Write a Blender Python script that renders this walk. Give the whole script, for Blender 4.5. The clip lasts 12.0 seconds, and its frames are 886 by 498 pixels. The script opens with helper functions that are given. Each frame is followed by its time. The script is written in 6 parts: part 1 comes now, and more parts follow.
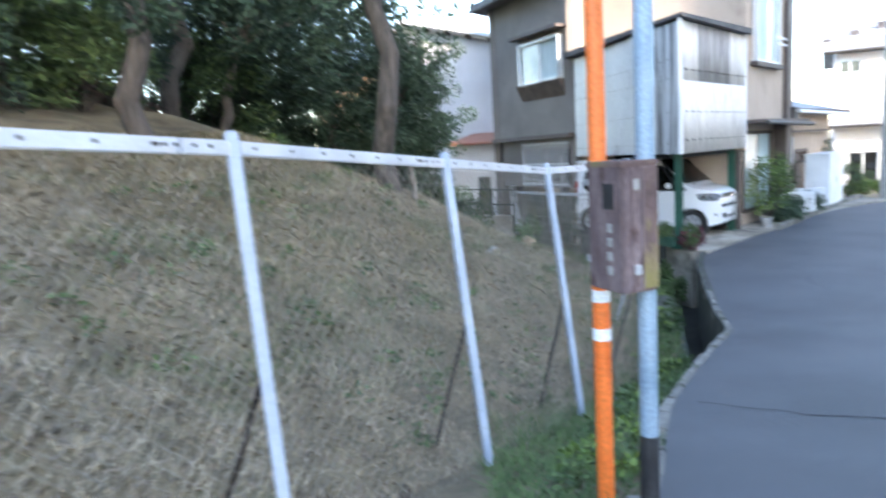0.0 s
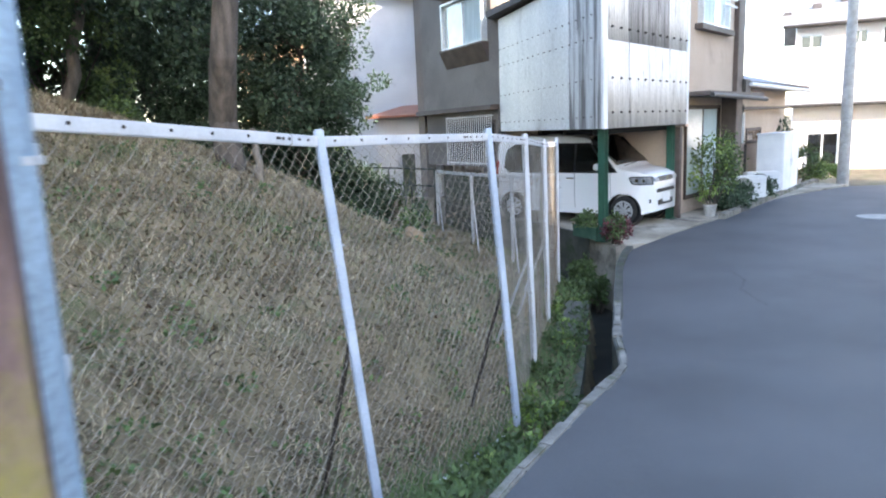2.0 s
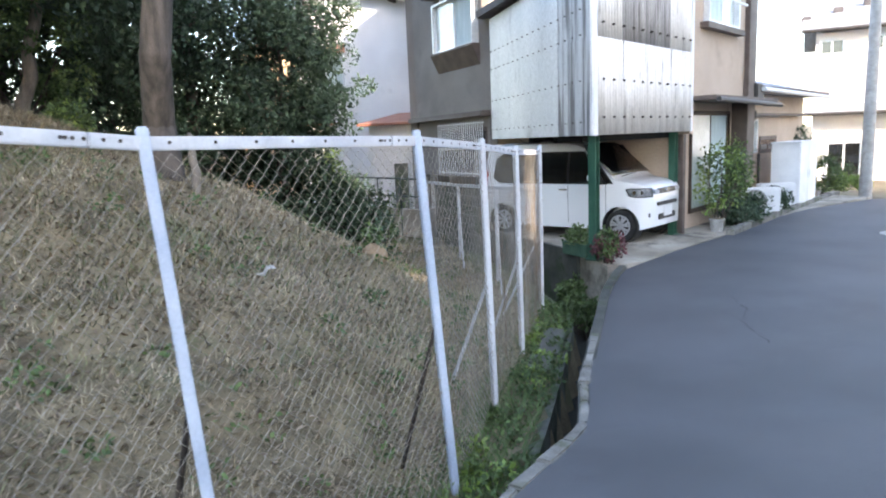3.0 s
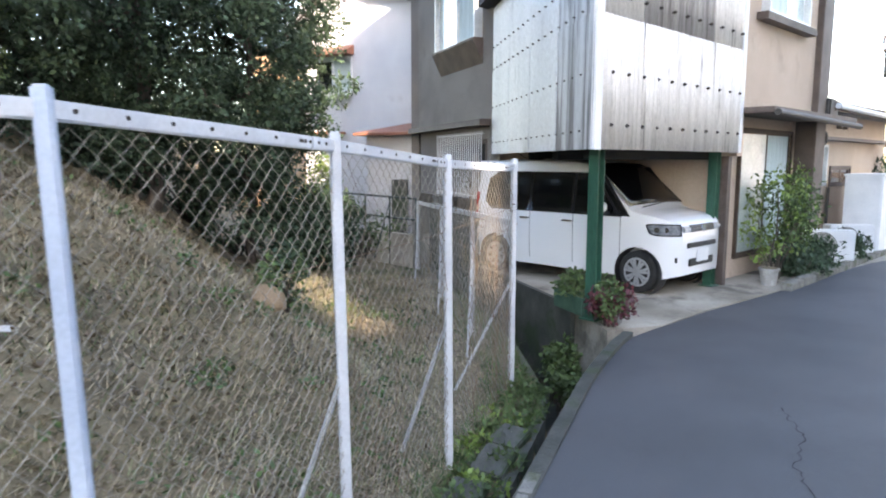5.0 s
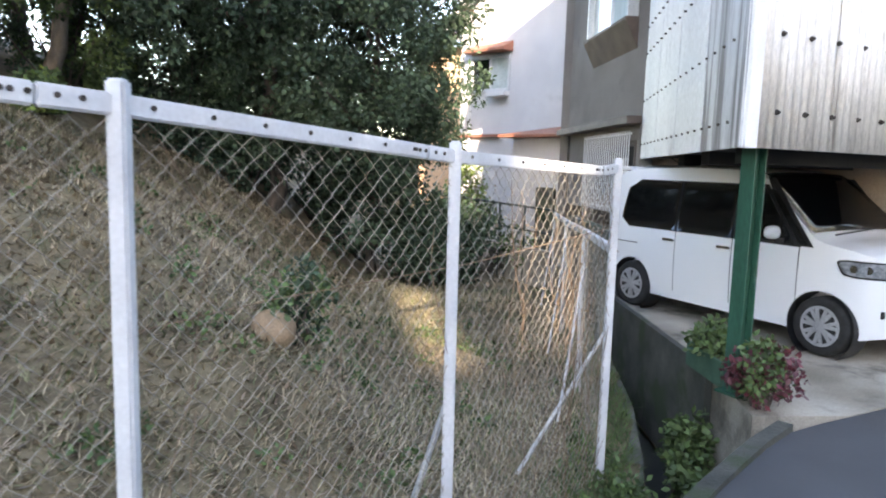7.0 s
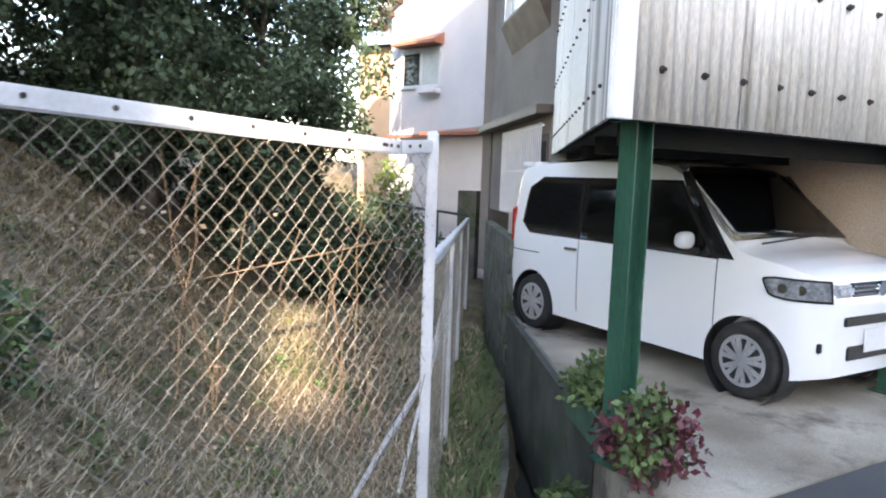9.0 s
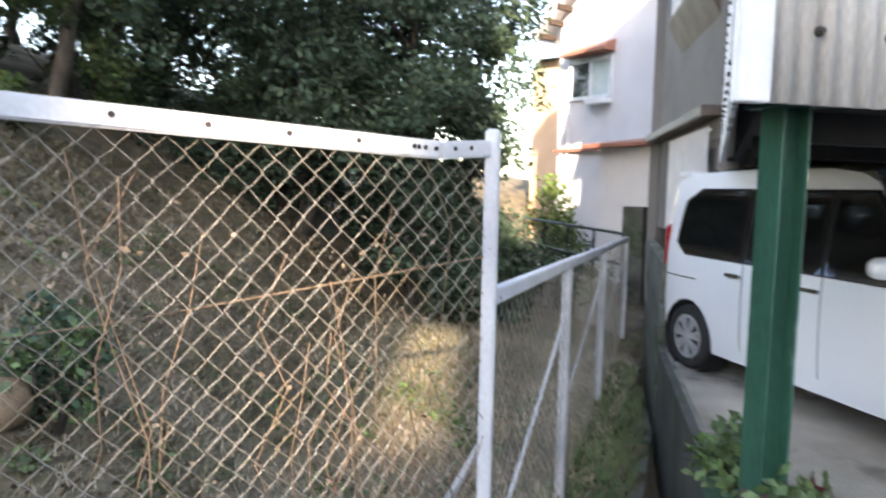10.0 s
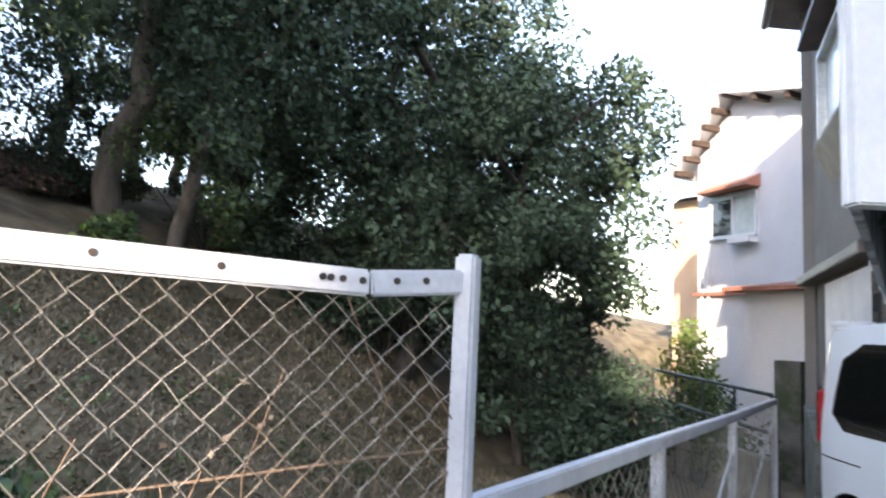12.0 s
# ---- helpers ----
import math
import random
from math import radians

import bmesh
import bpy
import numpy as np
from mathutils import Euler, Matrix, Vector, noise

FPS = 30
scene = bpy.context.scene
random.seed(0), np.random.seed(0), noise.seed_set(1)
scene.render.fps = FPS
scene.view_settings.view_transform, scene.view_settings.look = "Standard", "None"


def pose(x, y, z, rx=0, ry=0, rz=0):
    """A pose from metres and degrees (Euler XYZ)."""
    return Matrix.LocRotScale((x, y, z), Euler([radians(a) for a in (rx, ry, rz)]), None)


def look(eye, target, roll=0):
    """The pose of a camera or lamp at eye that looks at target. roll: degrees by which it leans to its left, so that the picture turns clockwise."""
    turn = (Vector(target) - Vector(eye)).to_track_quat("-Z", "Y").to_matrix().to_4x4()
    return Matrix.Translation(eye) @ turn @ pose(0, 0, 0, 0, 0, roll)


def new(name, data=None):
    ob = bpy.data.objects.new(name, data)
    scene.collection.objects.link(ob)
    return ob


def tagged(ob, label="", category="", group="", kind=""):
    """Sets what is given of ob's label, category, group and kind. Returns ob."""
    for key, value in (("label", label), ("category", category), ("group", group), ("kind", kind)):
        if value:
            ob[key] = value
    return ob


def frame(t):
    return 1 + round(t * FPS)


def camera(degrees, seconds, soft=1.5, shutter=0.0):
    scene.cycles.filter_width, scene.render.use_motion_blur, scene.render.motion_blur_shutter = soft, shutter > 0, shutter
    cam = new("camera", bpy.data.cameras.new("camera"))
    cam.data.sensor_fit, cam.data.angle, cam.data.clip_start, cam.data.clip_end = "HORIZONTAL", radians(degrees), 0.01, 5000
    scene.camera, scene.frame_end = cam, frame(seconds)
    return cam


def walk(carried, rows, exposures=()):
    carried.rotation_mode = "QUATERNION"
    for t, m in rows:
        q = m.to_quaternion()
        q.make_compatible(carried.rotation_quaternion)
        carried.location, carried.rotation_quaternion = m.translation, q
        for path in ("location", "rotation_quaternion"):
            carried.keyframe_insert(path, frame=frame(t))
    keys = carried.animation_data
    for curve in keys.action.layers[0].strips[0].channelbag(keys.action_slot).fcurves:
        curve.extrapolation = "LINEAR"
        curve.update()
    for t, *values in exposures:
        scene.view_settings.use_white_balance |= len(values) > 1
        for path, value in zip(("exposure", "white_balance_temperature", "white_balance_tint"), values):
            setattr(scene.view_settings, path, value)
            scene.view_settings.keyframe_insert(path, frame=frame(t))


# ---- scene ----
cam = camera(66.9, 12.0, soft=2.0, shutter=0.3)
PATH = [
    (0, (0.065, -0.379, 1.813), (0.039, 1.601, 1.532), -3.4),
    (0.5, (0.394, 0.214, 1.736), (0.723, 2.139, 1.302), -0.5),
    (1, (0.776, 0.771, 1.712), (1.011, 2.708, 1.273), -1.6),
    (1.5, (1.111, 1.314, 1.689), (1.325, 3.263, 1.292), -1.3),
    (2, (1.52, 1.782, 1.643), (1.58, 3.75, 1.293), -2.5),
    (2.5, (1.862, 2.309, 1.61), (1.922, 4.28, 1.281), -1.9),
    (2.7, (2.006, 2.473, 1.586), (2.053, 4.446, 1.259), -2.2),
    (4.3, (2.973, 4.539, 1.532), (2.819, 6.517, 1.277), -0.2),
    (4.5, (3.087, 4.771, 1.495), (2.953, 6.751, 1.245), 0.3),
    (5, (3.376, 5.334, 1.423), (3.237, 7.313, 1.164), 0.1),
    (5.5, (3.65, 5.771, 1.417), (3.498, 7.745, 1.132), -0.2),
    (5.7, (3.845, 5.909, 1.426), (3.553, 7.873, 1.180), -0.9),
    (6, (3.902, 6.193, 1.403), (3.276, 8.08, 1.168), -1.3),
    (6.5, (4.007, 6.741, 1.39), (3.378, 8.624, 1.154), -0.5),
    (6.7, (4.043, 6.93, 1.382), (3.382, 8.802, 1.148), 0.8),
    (8.3, (4.326, 8.322, 1.224), (3.637, 10.174, 0.915), 2.8),
    (8.5, (4.397, 8.478, 1.25), (3.844, 10.371, 0.917), 3.2),
    (9, (4.628, 8.927, 1.242), (4.028, 10.822, 1.028), 2.0),
    (9.5, (4.712, 9.368, 1.216), (3.986, 11.219, 0.999), 2.2),
    (10, (4.85, 9.742, 1.227), (3.75, 11.403, 1.05), 1.2),
    (10.5, (4.817, 9.983, 1.262), (3.486, 11.473, 1.346), 2.6),
    (11, (4.84, 10.255, 1.281), (3.645, 11.842, 1.513), 1.9),
    (11.5, (4.871, 10.548, 1.258), (3.59, 12.074, 1.428), 3.5),
    (12, (4.778, 10.731, 1.272), (3.342, 12.105, 1.499), 2.7),
]
walk(cam, [(t, look(eye, target, roll)) for t, eye, target, roll in PATH],
     [(0, 3.05, 6350, 13), (2.5, 3.05, 6900, 16), (5.5, 3.05, 7300, 18), (9.5, 3.15, 7350, 18), (12, 2.9, 7100, 19)])

# ---- light ----
SUN = Vector((0.50, -0.866, 0.36)).normalized()
world = bpy.data.worlds.new("sky")
scene.world = world
world.use_nodes = True
sky = world.node_tree.nodes.new("ShaderNodeTexSky")
sky.sky_type, sky.sun_disc = "NISHITA", False
sky.sun_elevation = math.asin(SUN.z)
sky.sun_rotation = math.atan2(SUN.x, SUN.y)
sky.air_density, sky.dust_density = 1.0, 1.0
world.node_tree.links.new(sky.outputs[0], world.node_tree.nodes["Background"].inputs[0])
world.node_tree.nodes["Background"].inputs[1].default_value = 0.15
sun_data = bpy.data.lights.new("sun", "SUN")
sun_data.energy, sun_data.angle, sun_data.color = 2.0, radians(0.6), (1.0, 0.90, 0.76)
sun = new("sun", sun_data)
sun.matrix_world = look(SUN * 50, (0, 0, 0))


# ---- materials ----
def mat(name, dark, light, scale=6.0, rough=0.8, bump=0.2, fine=60.0, metal=0.0, stain=None, stain_scale=1.2, stain_at=0.55,
        stretch=(1, 1, 1), random=0.0, coat=0.0, grit=1.0):
    """Two colours mixed by broad noise, darkened a little by fine grain, with stains of a third colour on top."""
    m = bpy.data.materials.new(name)
    m.use_nodes = True
    tree, link = m.node_tree, m.node_tree.links.new
    node = tree.nodes.new
    shader = tree.nodes["Principled BSDF"]
    where = node("ShaderNodeTexCoord")
    mapping = node("ShaderNodeMapping")
    mapping.inputs["Scale"].default_value = stretch
    link(where.outputs["Object"], mapping.inputs[0])
    broad = node("ShaderNodeTexNoise")
    broad.inputs["Scale"].default_value, broad.inputs["Detail"].default_value = scale, 6
    grain = node("ShaderNodeTexNoise")
    grain.inputs["Scale"].default_value, grain.inputs["Detail"].default_value = fine, 3
    link(mapping.outputs[0], broad.inputs[0])
    link(mapping.outputs[0], grain.inputs[0])
    ramp = node("ShaderNodeValToRGB")
    ramp.color_ramp.elements[0].position, ramp.color_ramp.elements[1].position = 0.32, 0.68
    ramp.color_ramp.elements[0].color, ramp.color_ramp.elements[1].color = (*dark, 1), (*light, 1)
    link(broad.outputs[0], ramp.inputs[0])
    colour = ramp.outputs[0]
    grey = node("ShaderNodeMapRange")
    grey.inputs[1].default_value, grey.inputs[2].default_value, grey.inputs[3].default_value, grey.inputs[4].default_value = 0.3, 0.7, 1 - .22 * grit, 1 + .15 * grit
    link(grain.outputs[0], grey.inputs[0])
    times = node("ShaderNodeMixRGB")
    times.blend_type, times.inputs[0].default_value = "MULTIPLY", 1.0
    link(colour, times.inputs[1])
    link(grey.outputs[0], times.inputs[2])
    colour = times.outputs[0]
    if stain:
        spots = node("ShaderNodeTexNoise")
        spots.inputs["Scale"].default_value, spots.inputs["Detail"].default_value, spots.inputs["Roughness"].default_value = stain_scale, 8, 0.65
        link(mapping.outputs[0], spots.inputs[0])
        edge = node("ShaderNodeMapRange")
        edge.inputs[1].default_value, edge.inputs[2].default_value = stain_at, stain_at + 0.12
        link(spots.outputs[0], edge.inputs[0])
        over = node("ShaderNodeMixRGB")
        over.inputs[2].default_value = (*stain, 1)
        link(edge.outputs[0], over.inputs[0])
        link(colour, over.inputs[1])
        colour = over.outputs[0]
    if random:
        info = node("ShaderNodeNewGeometry")
        vary = node("ShaderNodeMapRange")
        vary.inputs[3].default_value, vary.inputs[4].default_value = 1 - random, 1 + random
        link(info.outputs["Random Per Island"], vary.inputs[0])
        mul = node("ShaderNodeMixRGB")
        mul.blend_type, mul.inputs[0].default_value = "MULTIPLY", 1.0
        link(colour, mul.inputs[1])
        link(vary.outputs[0], mul.inputs[2])
        colour = mul.outputs[0]
    link(colour, shader.inputs["Base Color"])
    shader.inputs["Roughness"].default_value, shader.inputs["Metallic"].default_value = rough, metal
    if coat:
        shader.inputs["Coat Weight"].default_value, shader.inputs["Coat Roughness"].default_value = coat, 0.05
    if bump:
        relief = node("ShaderNodeBump")
        relief.inputs["Strength"].default_value, relief.inputs["Distance"].default_value = bump, 0.01
        link(grain.outputs[0], relief.inputs["Height"])
        link(relief.outputs[0], shader.inputs["Normal"])
    return m


ASPHALT = mat("asphalt", (0.052, 0.054, 0.058), (0.083, 0.085, 0.090), 0.9, 0.62, 0.35, 160, stain=(0.045, 0.045, 0.05), stain_scale=0.5, stain_at=0.58)
CRACK = mat("crack", (0.015, 0.015, 0.015), (0.03, 0.03, 0.03), 20, 0.95)
KERB = mat("kerb_concrete", (0.12, 0.115, 0.10), (0.26, 0.25, 0.22), 5, 0.9, 0.5, 70, stain=(0.07, 0.08, 0.04), stain_scale=3, stain_at=0.52)
CONCRETE = mat("concrete", (0.19, 0.165, 0.125), (0.44, 0.40, 0.335), 1.0, 0.85, 0.3, 90, stain=(0.115, 0.10, 0.08), stain_scale=1.3, stain_at=0.51)
MOSSY = mat("mossy_concrete", (0.06, 0.062, 0.052), (0.16, 0.158, 0.135), 2.5, 0.9, 0.5, 60, stain=(0.04, 0.06, 0.025), stain_scale=2.2, stain_at=0.48)
# the MOSSY concrete at about half its brightness
DARKMOSS = mat("dark_mossy_concrete", (0.03, 0.033, 0.027), (0.09, 0.09, 0.075), 2.5, 0.85, 0.5, 60, stain=(0.03, 0.045, 0.018), stain_scale=2.2, stain_at=0.5)
DITCH = mat("near_black_bed", (0.012, 0.012, 0.010), (0.035, 0.035, 0.025), 3, 0.6, 0.4, 40)
SOIL = mat("grass_ground", (0.095, 0.074, 0.044), (0.21, 0.168, 0.10), 2.4, 0.95, 1.0, 38, stain=(0.09, 0.10, 0.045), stain_scale=1.1, stain_at=0.56)
DRYGRASS = mat("dry_grass", (0.21, 0.170, 0.105), (0.45, 0.375, 0.25), 0.9, 0.9, 0, 40, random=0.5, stain=(0.13, 0.14, 0.06), stain_scale=0.7, stain_at=0.55)
GREENGRASS = mat("green_grass", (0.05, 0.09, 0.025), (0.115, 0.165, 0.05), 2.0, 0.8, 0, 40, random=0.4)
LITTER = mat("dead_leaves", (0.13, 0.09, 0.06), (0.32, 0.25, 0.18), 3, 0.9, 0, 40, random=0.5)
OLIVEGRASS = mat("dull_olive_grass", (0.10, 0.11, 0.05), (0.21, 0.215, 0.11), 1.2, 0.85, 0, 40, random=0.45)
LITTERDARK = mat("dark_dead_leaves", (0.05, 0.032, 0.024), (0.13, 0.088, 0.066), 3, 0.9, 0, 40, random=0.5)
GALV = mat("galvanised_steel", (0.42, 0.43, 0.45), (0.62, 0.62, 0.62), 4, 0.55, 0.1, 80, metal=0.25, stain=(0.20, 0.13, 0.08), stain_scale=9, stain_at=0.68)
# stained white post paint with the blue of skylight shade mixed in
POSTSHADE = mat("weathered_paint_blue_shade", (0.33, 0.39, 0.48), (0.46, 0.52, 0.60), 3, 0.5, 0.05, 60, grit=.4, stain=(0.22, 0.19, 0.16), stain_scale=9, stain_at=0.68)
WIRE = mat("galvanised_wire", (0.20, 0.18, 0.148), (0.37, 0.335, 0.275), 5, 0.5, 0, 60, metal=0.3, stain=(0.30, 0.22, 0.13), stain_scale=3, stain_at=0.55)
WHITEPAINT = mat("white_painted_steel", (0.46, 0.48, 0.51), (0.64, 0.655, 0.67), 3, 0.5, 0.05, 60, grit=.35, stain=(0.25, 0.19, 0.14), stain_scale=11, stain_at=0.69)
DARKSTEEL = mat("dark_bolt", (0.03, 0.025, 0.02), (0.08, 0.06, 0.05), 20, 0.6, 0.1, metal=0.4)
RAILBLACK = mat("dark_green_paint", (0.015, 0.03, 0.025), (0.03, 0.05, 0.045), 8, 0.5)
ORANGE = mat("orange_plastic", (0.72, 0.15, 0.025), (0.82, 0.20, 0.04), 2, 0.45, 0.05, 60, stain=(0.45, 0.10, 0.03), stain_scale=4, stain_at=0.66)
REFLECT = mat("white_reflective_tape", (0.70, 0.74, 0.76), (0.82, 0.85, 0.86), 6, 0.4, 0.05)
BLUEPOLE = mat("weathered_blue_grey_steel", (0.20, 0.29, 0.38), (0.34, 0.44, 0.53), 2.5, 0.5, 0.15, 70, metal=0.2, stain=(0.30, 0.32, 0.22), stain_scale=3, stain_at=0.60)
PALEBLUE = mat("pale_blue_band", (0.50, 0.68, 0.78), (0.62, 0.78, 0.86), 3, 0.5, 0.05)
BLACKBAND = mat("black_rubber_band", (0.012, 0.012, 0.014), (0.03, 0.03, 0.032), 8, 0.7)
RUST = mat("rusted_steel", (0.085, 0.055, 0.055), (0.25, 0.19, 0.19), 5, 0.85, 0.6, 70, stain=(0.06, 0.032, 0.028), stain_scale=7, stain_at=0.52, stretch=(1, 1, 0.4))
MOSSRUST = mat("mossy_rust", (0.06, 0.036, 0.034), (0.22, 0.15, 0.135), 5.0, 0.9, 0.5, 60, stain=(0.21, 0.18, 0.055), stain_scale=2.8, stain_at=0.50, stretch=(1, 1, 0.6))
PALETAG = mat("faded_tag", (0.24, 0.235, 0.225), (0.36, 0.355, 0.34), 20, 0.7)
CORR = mat("weathered_cement_sheet", (0.62, 0.585, 0.535), (0.83, 0.80, 0.755), 2.2, 0.9, 0.3, 60, stain=(0.30, 0.27, 0.235), stain_scale=2.4, stain_at=0.57, stretch=(3.5, 3.5, 0.35))
CORROLD = mat("old_grey_sheet", (0.26, 0.25, 0.24), (0.48, 0.46, 0.44), 2.2, 0.9, 0.3, 60, stain=(0.17, 0.16, 0.15), stain_scale=2.4, stain_at=0.52, stretch=(4, 4, 0.3))
SHEET = mat("pale_sheet_metal", (0.58, 0.61, 0.64), (0.72, 0.74, 0.76), 1.2, 0.45, 0.08, 50, metal=0.15, stain=(0.33, 0.34, 0.36), stain_scale=1.6, stain_at=0.58, stretch=(1, 1, 0.35))
SHEETOLD = mat("streaked_sheet_metal", (0.46, 0.48, 0.51), (0.66, 0.68, 0.70), 1.4, 0.5, 0.12, 50, metal=0.15, stain=(0.15, 0.15, 0.16), stain_scale=2.0, stain_at=0.47, stretch=(3, 3, 0.22))
TRIM = mat("white_trim", (0.68, 0.69, 0.70), (0.80, 0.80, 0.80), 3, 0.5, 0.02, 50, grit=.2)
GREENSTEEL = mat("green_painted_steel", (0.014, 0.065, 0.042), (0.03, 0.11, 0.072), 3, 0.45, 0.12, 60, stain=(0.30, 0.37, 0.33), stain_scale=5, stain_at=0.63, stretch=(1, 1, 0.3))
STUCCO_GREY = mat("grey_brown_stucco", (0.20, 0.18, 0.165), (0.26, 0.24, 0.22), 1.0, 0.95, 0.5, 110, stain=(0.17, 0.155, 0.14), stain_scale=1.3, stain_at=0.56)
STUCCO_BEIGE = mat("beige_stucco", (0.46, 0.36, 0.28), (0.56, 0.45, 0.36), 0.9, 0.95, 0.5, 110, stain=(0.40, 0.31, 0.24), stain_scale=1.2, stain_at=0.58)
STUCCO_WHITE = mat("white_stucco", (0.66, 0.65, 0.66), (0.80, 0.79, 0.79), 0.8, 0.95, 0.4, 100, stain=(0.55, 0.53, 0.53), stain_scale=0.8, stain_at=0.6)
STUCCO_TAN = mat("tan_stucco", (0.55, 0.36, 0.22), (0.64, 0.44, 0.28), 0.9, 0.95, 0.4, 100)
ROOFDARK = mat("dark_roof", (0.05, 0.045, 0.05), (0.10, 0.09, 0.09), 3, 0.7, 0.3, 40)
ROOFRED = mat("red_iron_roof", (0.30, 0.12, 0.075), (0.40, 0.18, 0.12), 2, 0.6, 0.2, 40)
ROOFBLUE = mat("blue_roof", (0.22, 0.34, 0.44), (0.32, 0.45, 0.55), 2, 0.5, 0.2, 40)
ROOFGREY = mat("grey_tile_roof", (0.22, 0.22, 0.23), (0.34, 0.34, 0.35), 3, 0.7, 0.3, 40)
BROWNWOOD = mat("dark_brown_wood", (0.035, 0.022, 0.015), (0.075, 0.048, 0.033), 2, 0.7, 0.3, 60, stretch=(1, 1, 6))
BROWNTRIM = mat("brown_trim", (0.07, 0.05, 0.042), (0.125, 0.092, 0.078), 4, 0.6, 0.15)
ALU = mat("aluminium_frame", (0.60, 0.63, 0.65), (0.74, 0.76, 0.77), 5, 0.4, 0.05, metal=0.3)
BLACKPIPE = mat("dark_downpipe", (0.025, 0.022, 0.022), (0.05, 0.045, 0.04), 6, 0.5)
# near-black standing in for shade: carport underside and unlit rooms
SHADEBLACK = mat("shade_black", (0.008, 0.008, 0.008), (0.018, 0.017, 0.016), 3, 0.9)
CURTAIN = mat("pale_curtain", (0.45, 0.55, 0.56), (0.60, 0.70, 0.72), 2, 0.9, 0.1, stretch=(8, 8, 0.5))
FROSTED = mat("frosted_glass", (0.45, 0.53, 0.52), (0.56, 0.64, 0.63), 3, 0.25, 0.05, coat=0.5)
VANWHITE = mat("white_car_paint", (0.78, 0.79, 0.80), (0.80, 0.81, 0.82), 1, 0.3, 0, 5, coat=1.0, grit=0.0)
VANGLASS = mat("tinted_car_glass", (0.008, 0.009, 0.010), (0.014, 0.015, 0.016), 2, 0.04, 0, coat=1.0)
VANDARK = mat("black_plastic", (0.012, 0.012, 0.013), (0.03, 0.03, 0.032), 10, 0.55, 0.1)
TYRE = mat("tyre_rubber", (0.012, 0.012, 0.012), (0.03, 0.03, 0.03), 10, 0.85, 0.2)
HUBCAP = mat("silver_hubcap", (0.50, 0.51, 0.53), (0.66, 0.67, 0.69), 6, 0.35, 0.02, metal=0.6)
CHROME = mat("chrome", (0.65, 0.66, 0.68), (0.75, 0.76, 0.78), 4, 0.12, 0, metal=1.0)
LAMPGLASS = mat("headlamp_glass", (0.30, 0.32, 0.34), (0.60, 0.62, 0.65), 25, 0.08, 0, coat=1.0)
REDLAMP = mat("red_lamp", (0.30, 0.01, 0.01), (0.45, 0.02, 0.02), 10, 0.15, 0, coat=1.0)
BARK = mat("grey_brown_bark", (0.045, 0.037, 0.03), (0.12, 0.098, 0.08), 4, 0.95, 0.9, 40, stretch=(3, 3, 0.6))
PALEBARK = mat("pale_bark", (0.12, 0.10, 0.08), (0.22, 0.185, 0.15), 4, 0.95, 0.7, 40, stretch=(3, 3, 0.6))
LEAFDARK = mat("dark_green_leaves", (0.024, 0.050, 0.026), (0.060, 0.100, 0.052), 0.7, 0.72, 0, 30, random=0.45)
LEAFMID = mat("green_leaves", (0.045, 0.085, 0.025), (0.10, 0.15, 0.045), 0.8, 0.65, 0, 30, random=0.45)
LEAFBRIGHT = mat("yellow_green_leaves", (0.11, 0.18, 0.03), (0.21, 0.29, 0.065), 2, 0.5, 0, 30, random=0.4)
LEAFRED = mat("crimson_leaves", (0.065, 0.012, 0.018), (0.14, 0.028, 0.038), 3, 0.5, 0, 30, random=0.4)
TERRACOTTA = mat("green_planter", (0.03, 0.085, 0.055), (0.06, 0.13, 0.085), 6, 0.8, 0.3)
POTGREY = mat("grey_pot", (0.30, 0.29, 0.27), (0.45, 0.44, 0.42), 6, 0.8, 0.3)
STONE = mat("dark_field_stone", (0.07, 0.07, 0.075), (0.17, 0.165, 0.16), 2.5, 0.9, 0.6, 40, stain=(0.05, 0.06, 0.035), stain_scale=3, stain_at=0.55)
VINE = mat("dry_vine", (0.13, 0.08, 0.05), (0.24, 0.165, 0.105), 5, 0.9, 0, 40)
STUMP = mat("orange_brown_clay", (0.20, 0.14, 0.085), (0.30, 0.21, 0.13), 3, 0.9, 0.4)
DARKWALL = mat("dark_plank_wall", (0.05, 0.04, 0.04), (0.10, 0.085, 0.08), 2, 0.8, 0.3, 50, stretch=(1, 1, 8))

GLASS = bpy.data.materials.new("window_glass")
GLASS.use_nodes = True
_g = GLASS.node_tree.nodes["Principled BSDF"]
_g.inputs["Base Color"].default_value, _g.inputs["Roughness"].default_value = (0.9, 0.95, 0.95, 1), 0.02
_g.inputs["Transmission Weight"].default_value = 1.0

# ---- mesh helpers ----
PLACE = {}


def part(name, bm, material, parent, label="", local=False, smooth=False, kind=""):
    """Links a bmesh as one mesh object under a thing or a part. The mesh is given in world metres unless local."""
    mesh = bpy.data.meshes.new(name)
    m = PLACE.get(parent, Matrix())
    if parent and not local:
        bm.transform(m.inverted())
    bm.normal_update()
    bm.to_mesh(mesh)
    bm.free()
    if smooth:
        mesh.polygons.foreach_set("use_smooth", [True] * len(mesh.polygons))
    mesh.materials.append(material)
    ob = new(name, mesh)
    if parent:
        ob.parent = parent
        PLACE[ob] = m
    return tagged(ob, label, kind=kind)


def thing(name, m, label, category, group="", kind=""):
    ob = new(name)
    ob.matrix_basis = m
    PLACE[ob] = m.copy()
    return tagged(ob, label, category, group, kind)


